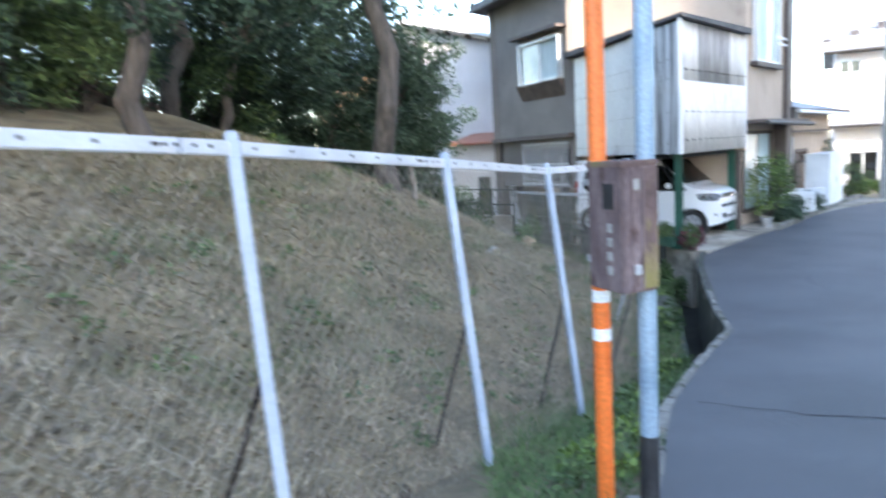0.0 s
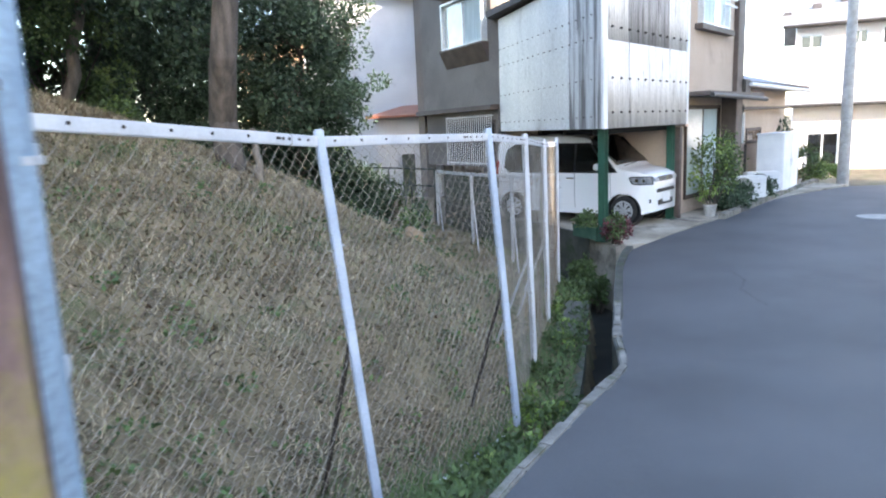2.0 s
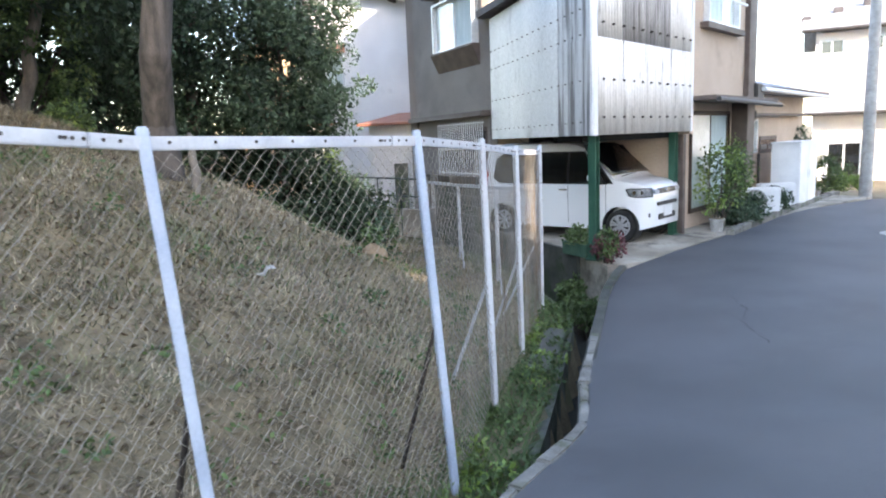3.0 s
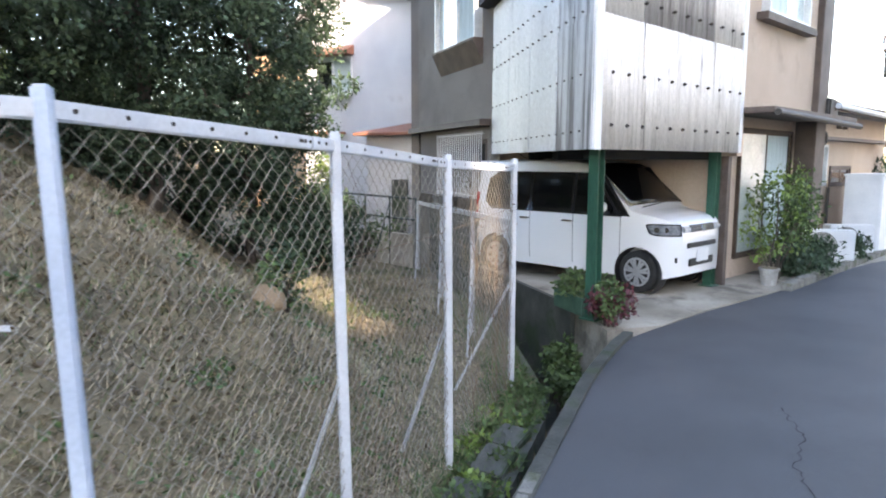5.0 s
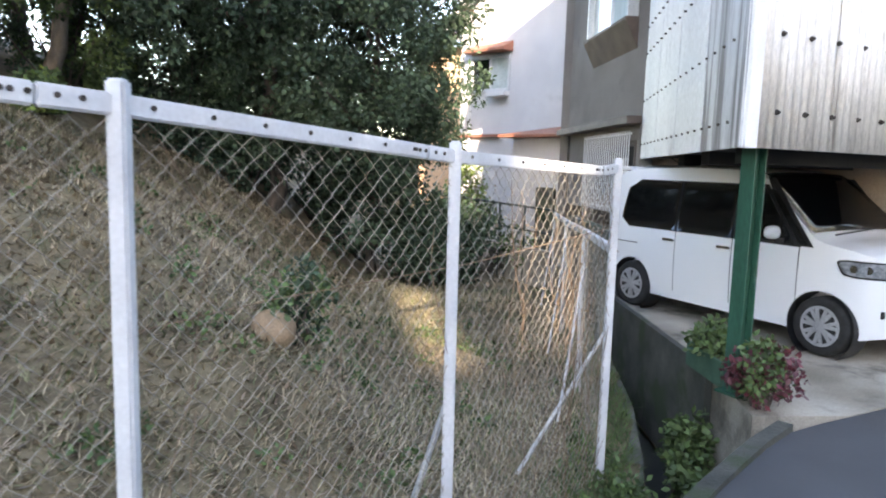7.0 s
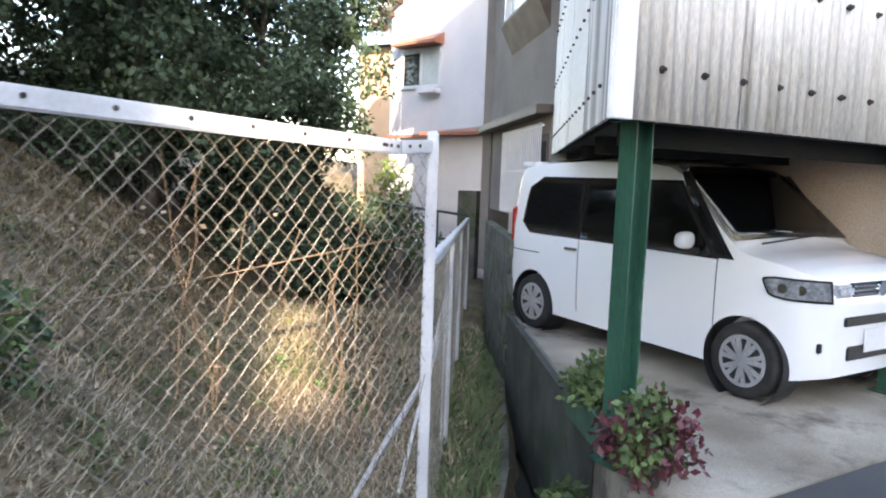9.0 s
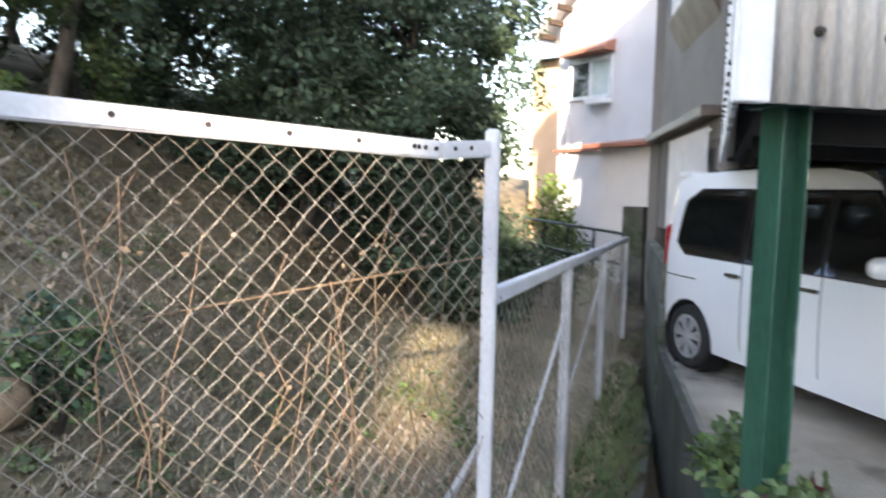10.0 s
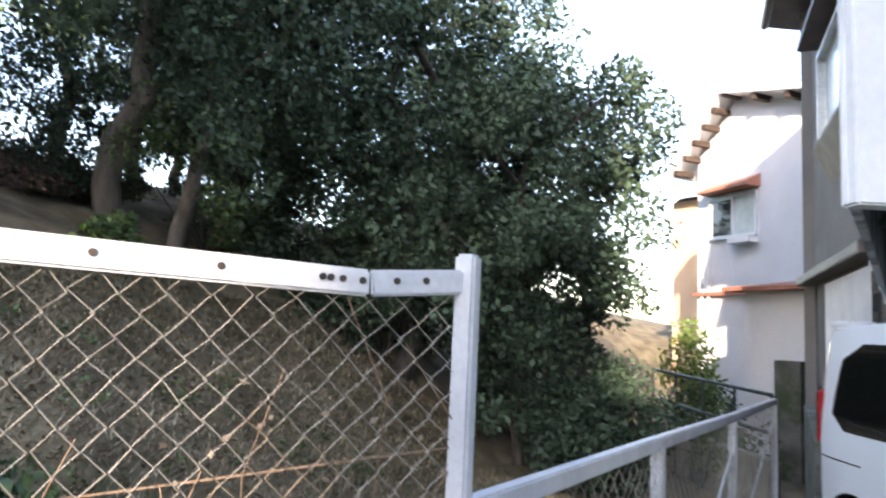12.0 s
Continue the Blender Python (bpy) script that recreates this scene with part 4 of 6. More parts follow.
for side in (-1, 1):
    side_patch("side_window", (-1.46, -.56), (-1.38, -.56), .985, 1.53, VANGLASS, van, side=side, corner=.16)
    side_patch("side_window", (-.53, .20), (-.53, .20), .985, 1.53, VANGLASS, van, side=side)
    side_patch("side_window", (.23, .92), (.23, .50), .985, 1.53, VANGLASS, van, side=side)
    side_patch("pillar", (-1.46, .98), (-1.36, .53), .975, 1.545, VANDARK, van, side=side, off=.002, corner=.16)
    side_patch("windscreen_pillar", (.90, 1.10), (.50, .59), .985, 1.615, VANDARK, van, side=side, off=.004)
    side_patch("front_quarter_window", (.96, 1.06), (.56, .62), .99, 1.50, VANGLASS, van, side=side)
    for x in (-.545, .215, .96):
        side_patch("door_gap", (x, x + .008), (x, x + .008), .30, .98, VANDARK, van, off=.0015, cols=1, side=side)
    side_patch("slide_rail", (-1.60, -1.12), (-1.60, -1.12), .78, .79, VANDARK, van, off=.002, rows=1, side=side)
    for x in (-.72, .04):
        bm = box(B(), x, x + .17, side * .735, side * .765, .862, .890, bevel=.008)
        part("door_handle", bm, CHROME, van, local=True)
    bm = B()
    bmesh.ops.create_uvsphere(bm, u_segments=20, v_segments=12, radius=1)
    for v in bm.verts:
        p = v.co
        v.co = (.73 + max(p.x, -.45) * .065, side * (.83 + math.copysign(abs(p.y) ** .7, p.y) * .085), 1.095 + math.copysign(abs(p.z) ** .75, p.z) * (.065 + .012 * p.y * side))
    part("door_mirror", bm, VANWHITE, van, local=True, smooth=True)
    part("mirror_arm", box(B(), .72, .80, side * .70, side * .78, 1.0, 1.04), VANDARK, van, local=True)
    lamp = side_patch("headlamp", (1.40, 1.71), (1.33, 1.70), .775, .90, LAMPGLASS, van, off=.012, cols=10, rows=14, side=side, corner=.10)
    side_patch("lamp_surround", (1.385, 1.715), (1.31, 1.705), .76, .913, VANDARK, lamp, off=.007, cols=10, rows=14, side=side, corner=.10)
    for x in (1.47, 1.58):
        y = side * (half_width(x, .838) + .008)
        part("lamp_projector", tube(B(), (x, y, .838), (x, y + side * .012, .838), .034, n=20), CHROME, lamp, local=True)
    part("lamp_bar", box(B(), 1.66, 1.742, side * .32, side * .52, .80, .885, bevel=.02), LAMPGLASS, lamp, local=True)
    bm = box(B(), -1.672, -1.60, side * .60, side * .69, .80, 1.22, bevel=.02)
    part("tail_lamp", bm, REDLAMP, van, local=True)
    for ax in AXLES:
        part("arch_liner", tube(B(), (ax, side * .50, .275), (ax, side * .722, .275), .322, n=36, caps=False), VANDARK, van, local=True)
        wheel = part("wheel", tube(B(), (ax, side * .52, .275), (ax, side * .70, .275), .185, n=28), VANDARK, van, local=True)
        bm = B()
        prof = [(.53, .19), (.53, .262), (.55, .276), (.68, .276), (.712, .262), (.718, .235), (.712, .188)]
        loops = []
        for y, r in prof:
            loops.append([bm.verts.new((ax + r * math.cos(2 * math.pi * i / 36), side * y, .275 + r * math.sin(2 * math.pi * i / 36))) for i in range(36)])
        for a, b in zip(loops, loops[1:]):
            for i in range(36):
                bm.faces.new((a[i], a[(i + 1) % 36], b[(i + 1) % 36], b[i]))
        bmesh.ops.recalc_face_normals(bm, faces=bm.faces)
        part("tyre", bm, TYRE, wheel, local=True, smooth=True)
        bm = B()
        for r0, r1 in ((.0, .052), (.160, .188)):
            for i in range(36):
                a, b = 2 * math.pi * i / 36, 2 * math.pi * (i + 1) / 36
                pts = [(ax + r * math.cos(t), side * .716, .275 + r * math.sin(t)) for r, t in ((r0, a), (r1, a), (r1, b), (r0, b))]
                bm.faces.new([bm.verts.new(c) for c in (pts if r0 else pts[:3])])
        for i in range(7):
            t = 2 * math.pi * i / 7 + .2
            for dt in (-.17, .17):
                a0, a1 = t + dt * .4, t + dt
                p = Vector((ax + .045 * math.cos(a0), side * .716, .275 + .045 * math.sin(a0)))
                q = Vector((ax + .168 * math.cos(a1), side * .712, .275 + .168 * math.sin(a1)))
                part("spoke", beam(B(), p, q, .034, .012, up=(0, 1, 0)), HUBCAP, wheel, local=True)
        bmesh.ops.remove_doubles(bm, verts=bm.verts, dist=.0005)
        bmesh.ops.recalc_face_normals(bm, faces=bm.faces)
        part("hubcap", bm, HUBCAP, wheel, "silver spoked hubcap", local=True)

# windscreen, grille, bumper openings, plate
bm = B()
rows = []
for i in range(9):
    x = 1.075 + (.44 - 1.075) * i / 8
    top = smooth_at(x, TOP)
    wid = half_width(x, .2 + (top - .2) * .98) * 1.0
    rows.append([bm.verts.new((x + .008, -wid + 2 * wid * k / 10, top + .012 + .02 * (1 - (k / 5 - 1) ** 2))) for k in range(11)])
for a, b in zip(rows, rows[1:]):
    for k in range(10):
        bm.faces.new((a[k], a[k + 1], b[k + 1], b[k]))
bmesh.ops.solidify(bm, geom=bm.faces[:], thickness=.006)
part("windscreen", bm, VANGLASS, van, local=True, smooth=True)
part("grille", box(B(), 1.66, 1.735, -.32, .32, .80, .89, bevel=.01), VANDARK, van, local=True)
for z in (.815, .845, .875):
    part("grille_bar", box(B(), 1.70, 1.742, -.315, .315, z - .005, z + .005), CHROME, van, local=True)
part("badge", tube(B(), (1.735, 0, .845), (1.752, 0, .845), .05, n=20), CHROME, van, "plain round badge", local=True)
part("upper_intake", box(B(), 1.64, 1.742, -.40, .40, .60, .665, bevel=.01), VANDARK, van, local=True)
part("lower_intake", box(B(), 1.64, 1.738, -.34, .34, .36, .46, bevel=.01), VANDARK, van, local=True)
part("number_plate", box(B(), 1.742, 1.752, -.165, .165, .41, .575, bevel=.004), TRIM, van, "white number plate", local=True)
for side in (-1, 1):
    part("fog_lamp", box(B(), 1.55, 1.685, side * .52, side * .585, .42, .50, bevel=.01), VANDARK, van, local=True)
part("wiper", tube(B(), (1.12, -.45, 1.10), (1.06, .25, 1.14), .008, n=6), VANDARK, van, local=True)
part("roof_aerial", tube(B(), (-1.2, 0, 1.73), (-1.45, 0, 1.85), .006, n=6), VANDARK, van, local=True)
part("rear_spoiler", box(B(), -1.72, -1.50, -.55, .55, 1.655, 1.70, bevel=.015), VANWHITE, van, local=True)

# ---- neighbours and distance ----
def gable_house(name, m, w, d, h, label, wall_mat, roof_mat, windows, ridge=1.8, over=.5, category="house", glass=VANGLASS):
    """A plain house: x along its front, y to the back, front wall at y = 0."""
    ob = thing(name, m, label, category)
    for p, q in (((0, 0), (w, 0)), ((w, .2), (w, d - .2)), ((w, d), (0, d)), ((0, d - .2), (0, .2))):
        part("wall", wall(B(), p, q, .2, -1, h, [(a, a + ww, z, z + hh) for a, ww, z, hh in windows] if p == (0, 0) else ()), wall_mat, ob, local=True)
    bm = B()
    v = [bm.verts.new(c) for c in ((-over, -over, h), (w + over, -over, h), (w + over, d / 2, h + ridge), (-over, d / 2, h + ridge), (w + over, d + over, h), (-over, d + over, h))]
    u = [bm.verts.new(c.co + Vector((0, 0, .14))) for c in v]
    for a, b, c, e in ((0, 1, 2, 3), (3, 2, 4, 5)):
        bm.faces.new((u[a], u[b], u[c], u[e]))
        bm.faces.new((v[e], v[c], v[b], v[a]))
    for a, b in ((0, 1), (1, 2), (2, 4), (4, 5), (5, 3), (3, 0)):
        bm.faces.new((v[a], v[b], u[b], u[a]))
    part("roof", bm, roof_mat, ob, local=True)
    for x in (0, w - .2):
        bm = B()
        c = [bm.verts.new(k) for k in ((x, .02, h), (x + .2, .02, h), (x + .2, d - .02, h), (x, d - .02, h), (x, d / 2, h + ridge - .04), (x + .2, d / 2, h + ridge - .04))]
        for f in ((0, 4, 3), (1, 2, 5), (0, 1, 5, 4), (3, 4, 5, 2)):
            bm.faces.new([c[i] for i in f])
        part("gable", bm, wall_mat, ob, local=True)
    for a, ww, z, hh in windows:
        window("window", Matrix.Translation((a, 0, z)), ww, hh, ob, glass=glass, proud=.04, dark=True)
    return ob


# added to shade the lane, never in view: a plain block across it
gable_house("shade_blocker", pose(13.0, 13.0, -.3, 0, 0, -90), 9.4, 9, 11.6, "unseen tall plain block added across the lane for shade", STUCCO_WHITE, ROOFGREY, [], ridge=1.6)
# screen walls added behind the start; hole and lower tops let sun through
row = thing("shade_blocker", pose(12, -20.8, 0, 0, 0, 30), "unseen pale screen walls added at the start of the lane for shade", "house", "neighbours")
for u0, u1, top, holes in ((-9.0, 9.25, 20.0, [(17.2, 17.75, 11.75, 13.3)]), (9.25, 9.8, 14.7, []), (9.8, 12.9, 17.0, []), (12.9, 26.0, 20.0, [])):
    part("wall", wall(B(), (u0, 0), (u1, 0), .25, -1, top, holes), STUCCO_WHITE, row, local=True)

# white house behind the garden
MW = pose(-.66, 24.86, -.08, 0, 0, -21.7)
white = thing("white_house", MW, "white stucco house with rafter ends under a pale verge", "house")
bm = B()
wall(bm, (-1.65, 0), (3.4, 0), .2, -.8, 5.0, [(.40, 1.72, 3.5, 4.45)])
c0 = [bm.verts.new((x, y, z)) for y in (0, .2) for x, z in ((-1.65, 5.0), (3.4, 5.0), (3.4, 5.55), (-.55, 6.55), (-1.65, 5.45))]
bm.faces.new(c0[4::-1]); bm.faces.new(c0[5:])
for i in range(5):
    bm.faces.new((c0[i], c0[(i + 1) % 5], c0[5 + (i + 1) % 5], c0[5 + i]))
bmesh.ops.recalc_face_normals(bm, faces=bm.faces)
part("wall", bm, STUCCO_WHITE, white, local=True)
part("wall", wall(B(), (-1.65, 6), (-1.65, .2), .2, -.8, 5.0), STUCCO_WHITE, white, local=True)
window("window", Matrix.Translation((-1.25, 0, 3.5)), 1.32, .95, white, proud=.08, glass=(VANGLASS, FROSTED), dark=True)
bm = prism(B(), [(-1.30, -.4), (.12, -.4), (.12, .0), (-1.30, .0)], 4.52, [4.56, 4.60, 4.80, 4.76])
part("window_hood", bm, ROOFRED, white, local=True)
part("window_sill", box(B(), -.55, .05, -.25, .0, 3.36, 3.48), TRIM, white, local=True)
bm = B()
for (x0, z0), (x1, z1) in (((-2.10, 5.05), (-.55, 6.63)), ((-.55, 6.63), (3.6, 5.55))):
    v = [bm.verts.new(c) for c in ((x0, -.5, z0), (x1, -.5, z1), (x1, 6.2, z1), (x0, 6.2, z0))]
    u = [bm.verts.new(k.co + Vector((0, 0, .12))) for k in v]
    bm.faces.new(v[::-1]); bm.faces.new(u)
    for i in range(4):
        bm.faces.new((v[i], v[(i + 1) % 4], u[(i + 1) % 4], u[i]))
bmesh.ops.recalc_face_normals(bm, faces=bm.faces)
part("roof", bm, TRIM, white, "pale roof verge", local=True)
for i in range(6):
    x = -1.95 + i * .29
    z = 5.05 + (x + 2.10) * 1.02
    part("rafter_end", box(B(), x, x + .11, -.45, .05, z - .14, z - .02), BROWNWOOD, white, local=True)
for i in range(4):
    x = .3 + i * .8
    part("rafter_end", box(B(), x, x + .09, -.45, .05, 6.47 - .26 * (x + .55), 6.59 - .26 * (x + .55)), BROWNWOOD, white, local=True)
part("ledge", box(B(), -1.7, -.2, -.12, 0, 2.28, 2.36), ROOFRED, white, local=True)
for x in (-1.45, -1.25):
    part("downpipe", tube(B(), (x, -.06, -.6), (x, -.06, 3.2), .035), TRIM, white, local=True)
# its low annex
bm = B()
A0 = MW.inverted() @ Vector((.35, 21.75, 0))
A1 = MW.inverted() @ Vector((2.15, 21.05, 0))
wall(bm, A0.xy, A1.xy, .2, -.8, 2.12)
wall(bm, (A0.x, -.0), A0.xy, .2, -.8, 2.12)
part("annex_wall", bm, STUCCO_WHITE, white, local=True)
bm = prism(B(), [(A0.x - .2, A0.y - .3), (A1.x, A1.y - .3), (A1.x, -.02), (A0.x - .2, -.02)], 2.12, [2.18, 2.18, 2.55, 2.55])
part("annex_roof", bm, ROOFRED, white, "red iron lean-to roof", local=True)
part("aerial", tube(B(), (.4, .3, 7.1), (.4, .3, 7.7), .015), GALV, white, local=True)

gable_house("tan_house", pose(-5.9, 31.5, -1, 0, 0, -8), 4.4, 6, 6.7, "tan stucco house with a blue roof", STUCCO_TAN, ROOFBLUE, [(3.4, .7, 2.6, 1.6)], ridge=1.9)
far = gable_house("far_house", pose(16.9, 29.2, -1.2, 0, 0, -29), 4.9, 7, 6.2, "pale two-storey house at the end of the lane", STUCCO_WHITE, ROOFGREY, [(.12, .85, 5.35, .6), (1.9, .6, 5.4, .6), (2.9, 1.7, 5.3, .75), (.5, 1.2, .2, 1.9)], ridge=1.5)
part("middle_eave", prism(B(), [(-.3, -.75), (5.3, -.75), (5.3, .0), (-.3, .0)], 3.15, [3.22, 3.22, 3.5, 3.5]), ROOFGREY, far, "grey tiled eave between the storeys", local=True)
part("middle_gutter", tube(B(), (-.3, -.8, 3.16), (5.3, -.8, 3.12), .06, n=8), BLACKPIPE, far, local=True)
part("gutter", tube(B(), (-.5, -.55, 6.25), (5.4, -.55, 6.2), .06, n=8), BLACKPIPE, far, local=True)
for x in (-.55, .55, 1.6):
    part("ridge_end", box(B(), x, x + .35, 1.2 + x * .6, 1.5 + x * .6, 6.85 + x * .3, 7.15 + x * .3, bevel=.03), ROOFDARK, far, local=True)
gable_house("far_house", pose(22.9, 25.9, -1.4, 0, 0, -32), 8, 7, 5.0, "white house beyond the bend of the lane", STUCCO_WHITE, ROOFGREY, [(1.0, 1.2, 3.0, .8), (4.5, 1.8, 3.0, 1.1), (1.2, 1.0, .6, .8)])
gable_house("far_house", pose(11.5, 41, -2.2, 0, 0, -15), 7, 7, 6.4, "white gabled house far down the lane", STUCCO_WHITE, ROOFGREY, [(1.2, 1.5, 3.8, 1.1), (4.2, 1.5, 3.8, 1.1)])
gate = thing("gateway", pose(21.4, 26.6, -1.3), "dark timber gateway between two pale houses", "gate")
for dx, dy in ((.6, -2.2), (1.5, -2.72)):
    part("gate_post", box(B(), 20.8 + dx, 21.1 + dx, 28.8 + dy, 29.1 + dy, -2.2, .9, bevel=.02), DARKWALL, gate)
part("lintel", beam(B(), (21.1, 26.95, .95), (22.8, 26.0, .95), .5, .2), DARKWALL, gate)

upole = thing("utility_pole", pose(13.5, 20.4, -.4), "tall grey concrete utility pole with cables", "utility pole")
part("shaft", tube(B(), (13.5, 20.4, -.9), (13.5, 20.4, 10), .16, .10, n=16), POTGREY, upole)
part("crossarm", beam(B(), (12.7, 20.8, 8.2), (14.3, 20.0, 8.2), .09, .09), GALV, upole)
for i, (x, y, z) in enumerate(((40, 12, 8.5), (40, 14, 7.6), (9, 60, 8.4), (-4, 52, 8.0))):
    bm = B()
    a, b = Vector((13.5, 20.4, 8.1 - .3 * i)), Vector((x, y, z))
    pts = [a.lerp(b, k / 10) - Vector((0, 0, 1.2 * (1 - (k / 5 - 1) ** 2))) for k in range(11)]
    for p, q in zip(pts, pts[1:]):
        tube(bm, p, q, .012, n=4)
    part("cable", bm, BLACKPIPE, upole)

# ---- single-storey house along the lane ----
annex = thing("low_house", MH @ pose(7.0, .35, -.3), "single-storey beige house with a brown eave", "house")
D = 5.4
bm = wall(B(), (0, 0), (D, 0), .2, -.2, 2.62, [(.15, 1.3, 1.28, 2.05), (1.6, 2.9, 1.25, 1.65)])
part("wall", bm, STUCCO_BEIGE, annex, local=True)
part("wall", wall(B(), (D, .2), (D, 5), .2, -.2, 2.62), STUCCO_BEIGE, annex, local=True)
part("roof", prism(B(), [(-.1, -.5), (D + .45, -.5), (D + .45, 5), (-.1, 5)], 2.62, [2.72, 2.72, 4.2, 4.2]), ROOFGREY, annex, "grey sloping roof", local=True)
part("eave_board", box(B(), -.1, D + .45, -.53, -.50, 2.58, 2.74), BROWNTRIM, annex, local=True)
part("gutter", tube(B(), (-.1, -.57, 2.66), (D + .4, -.57, 2.60), .05, n=10), ALU, annex, local=True)
part("small_eave", box(B(), 0, D - .6, -.28, .0, 2.12, 2.18), BROWNTRIM, annex, local=True)
window("window", Matrix.Translation((.15, 0, 1.28)), 1.15, .77, annex, glass=(CURTAIN, FROSTED), proud=.06)
window("window", Matrix.Translation((1.6, 0, 1.25)), 1.3, .4, annex, material=BROWNTRIM, glass=VANGLASS, proud=.03)
for x in (1.9, 2.25):
    part("vent_cap", tube(B(), (x, -.09, 2.42), (x, .02, 2.42), .06, n=14), BROWNTRIM, annex, local=True)
part("rain_hopper", box(B(), -.35, .1, -.52, -.2, 2.42, 2.78, bevel=.03), BLACKPIPE, annex, local=True)
pipe = [(-.1, -.36, 2.42), (-.1, -.36, 2.25), (.05, -.36, 2.2), (.05, -.36, 2.05), (-.22, -.30, 1.95), (-.22, -.30, .0)]
for p, q in zip(pipe, pipe[1:]):
    part("downpipe", tube(B(), p, q, .035, n=10), BLACKPIPE, annex, local=True)
part("downpipe", tube(B(), (1.42, -.06, 0), (1.42, -.06, 1.25), .03, n=10), BLACKPIPE, annex, local=True)

shed = thing("storage_locker", MH @ pose(9.05, -.32, -.29), "white steel storage locker beside the wall", "locker")
part("body", box(B(), -.75, .75, -.3, .3, .05, 1.46, bevel=.012), TRIM, shed, local=True)
for x in (-.73, .01):
    door = part("door", box(B(), x, x + .72, -.318, -.3, .09, 1.42, bevel=.006), TRIM, shed, local=True)
    part("handle", box(B(), x + (.62 if x < 0 else .06), x + (.65 if x < 0 else .09), -.335, -.318, .65, .85, bevel=.004), ALU, door, local=True)
part("top", box(B(), -.78, .78, -.33, .32, 1.46, 1.50, bevel=.008), TRIM, shed, local=True)
for x in (-.7, .7):
    part("foot", box(B(), x - .06, x + .06, -.28, .28, 0, .05), POTGREY, shed, local=True)


def air_conditioner(m):
    ob = thing("air_conditioner", m, "cream outdoor air-conditioner unit on plastic feet", "air conditioner", "air conditioners by the wall")
    part("case", box(B(), -.39, .39, -.14, .14, .06, .60, bevel=.02), TRIM, ob, local=True)
    bm = B()
    for r in (.05, .10, .15, .20, .235):
        ring = [Vector((-.11 + r * math.cos(2 * math.pi * i / 24), -.152, .33 + r * math.sin(2 * math.pi * i / 24))) for i in range(25)]
        for p, q in zip(ring, ring[1:]):
            tube(bm, p, q, .004, n=4, caps=False)
    part("fan_grille", bm, VANDARK, ob, local=True)
    part("fan_recess", tube(B(), (-.11, -.146, .33), (-.11, -.139, .33), .235, n=28), POTGREY, ob, "shaded fan opening", local=True)
    part("side_cover", box(B(), .21, .38, -.15, -.13, .1, .56, bevel=.006), TRIM, ob, local=True)
    for x in (-.28, .28):
        part("foot", box(B(), x - .04, x + .04, -.17, .17, 0, .06, bevel=.01), POTGREY, ob, local=True)
    return ob


air_conditioner(MH @ pose(6.55, -.30, -.29, 0, 0, -62))
air_conditioner(MH @ pose(7.85, -.26, -.29, 0, 0, -50))


# ---- leaves, plants and trees ----
def leaves(rs, centres, radii, count, size, droop=.3):
    """Many small pointed leaves gathered in clumps."""
    k = rs.integers(0, len(centres), count)
    c, r = np.asarray(centres)[k], np.asarray(radii)[k]
    d = rs.normal(size=(count, 3))
    d /= np.linalg.norm(d, axis=1, keepdims=True)
    p = c + d * (r * rs.uniform(.35, 1.0, (count, 1)) ** .6)
    a = rs.normal(size=(count, 3)) + d * .6
    a[:, 2] -= droop
    a /= np.linalg.norm(a, axis=1, keepdims=True)
    b = np.cross(a, rs.normal(size=(count, 3)))
    b /= np.linalg.norm(b, axis=1, keepdims=True)
    s = size * rs.uniform(.6, 1.35, (count, 1))
    v = np.stack([p, p + a * s * .5 + b * s * .28, p + a * s, p + a * s * .5 - b * s * .28], 1).reshape(-1, 3)
    f = np.arange(count * 4).reshape(-1, 4)
    return v, f


def leaf_part(name, v, f, material, parent, kind="stuff"):
    m = PLACE.get(parent, Matrix()).inverted()
    mesh = bpy.data.meshes.new(name)
    o = np.array(m.translation)
    mesh.from_pydata((v @ np.array(m.to_3x3()).T + o).tolist(), [], f.tolist())
    mesh.materials.append(material)
    ob = new(name, mesh)
    ob.parent = parent
    return tagged(ob, kind=kind)


def limb(bm, p, q, r0, r1, rng, bend=.12, n=5):
    """A crooked tapering limb; returns its points."""
    p, q = Vector(p), Vector(q)
    pts = [p]
    for i in range(1, n + 1):
        w = p.lerp(q, i / n)
        if i < n:
            w += Vector((rng.uniform(-1, 1), rng.uniform(-1, 1), rng.uniform(-.3, .3))) * bend * (q - p).length / n
        pts.append(w)
    for i in range(n):
        tube(bm, pts[i], pts[i + 1], r0 + (r1 - r0) * i / n, r0 + (r1 - r0) * (i + 1) / n, n=9, caps=False)
        bmesh.ops.create_icosphere(bm, subdivisions=2 if r0 > .05 else 1, radius=(r0 + (r1 - r0) * (i + 1) / n) * 1.0, matrix=Matrix.Translation(pts[i + 1]))
    return pts


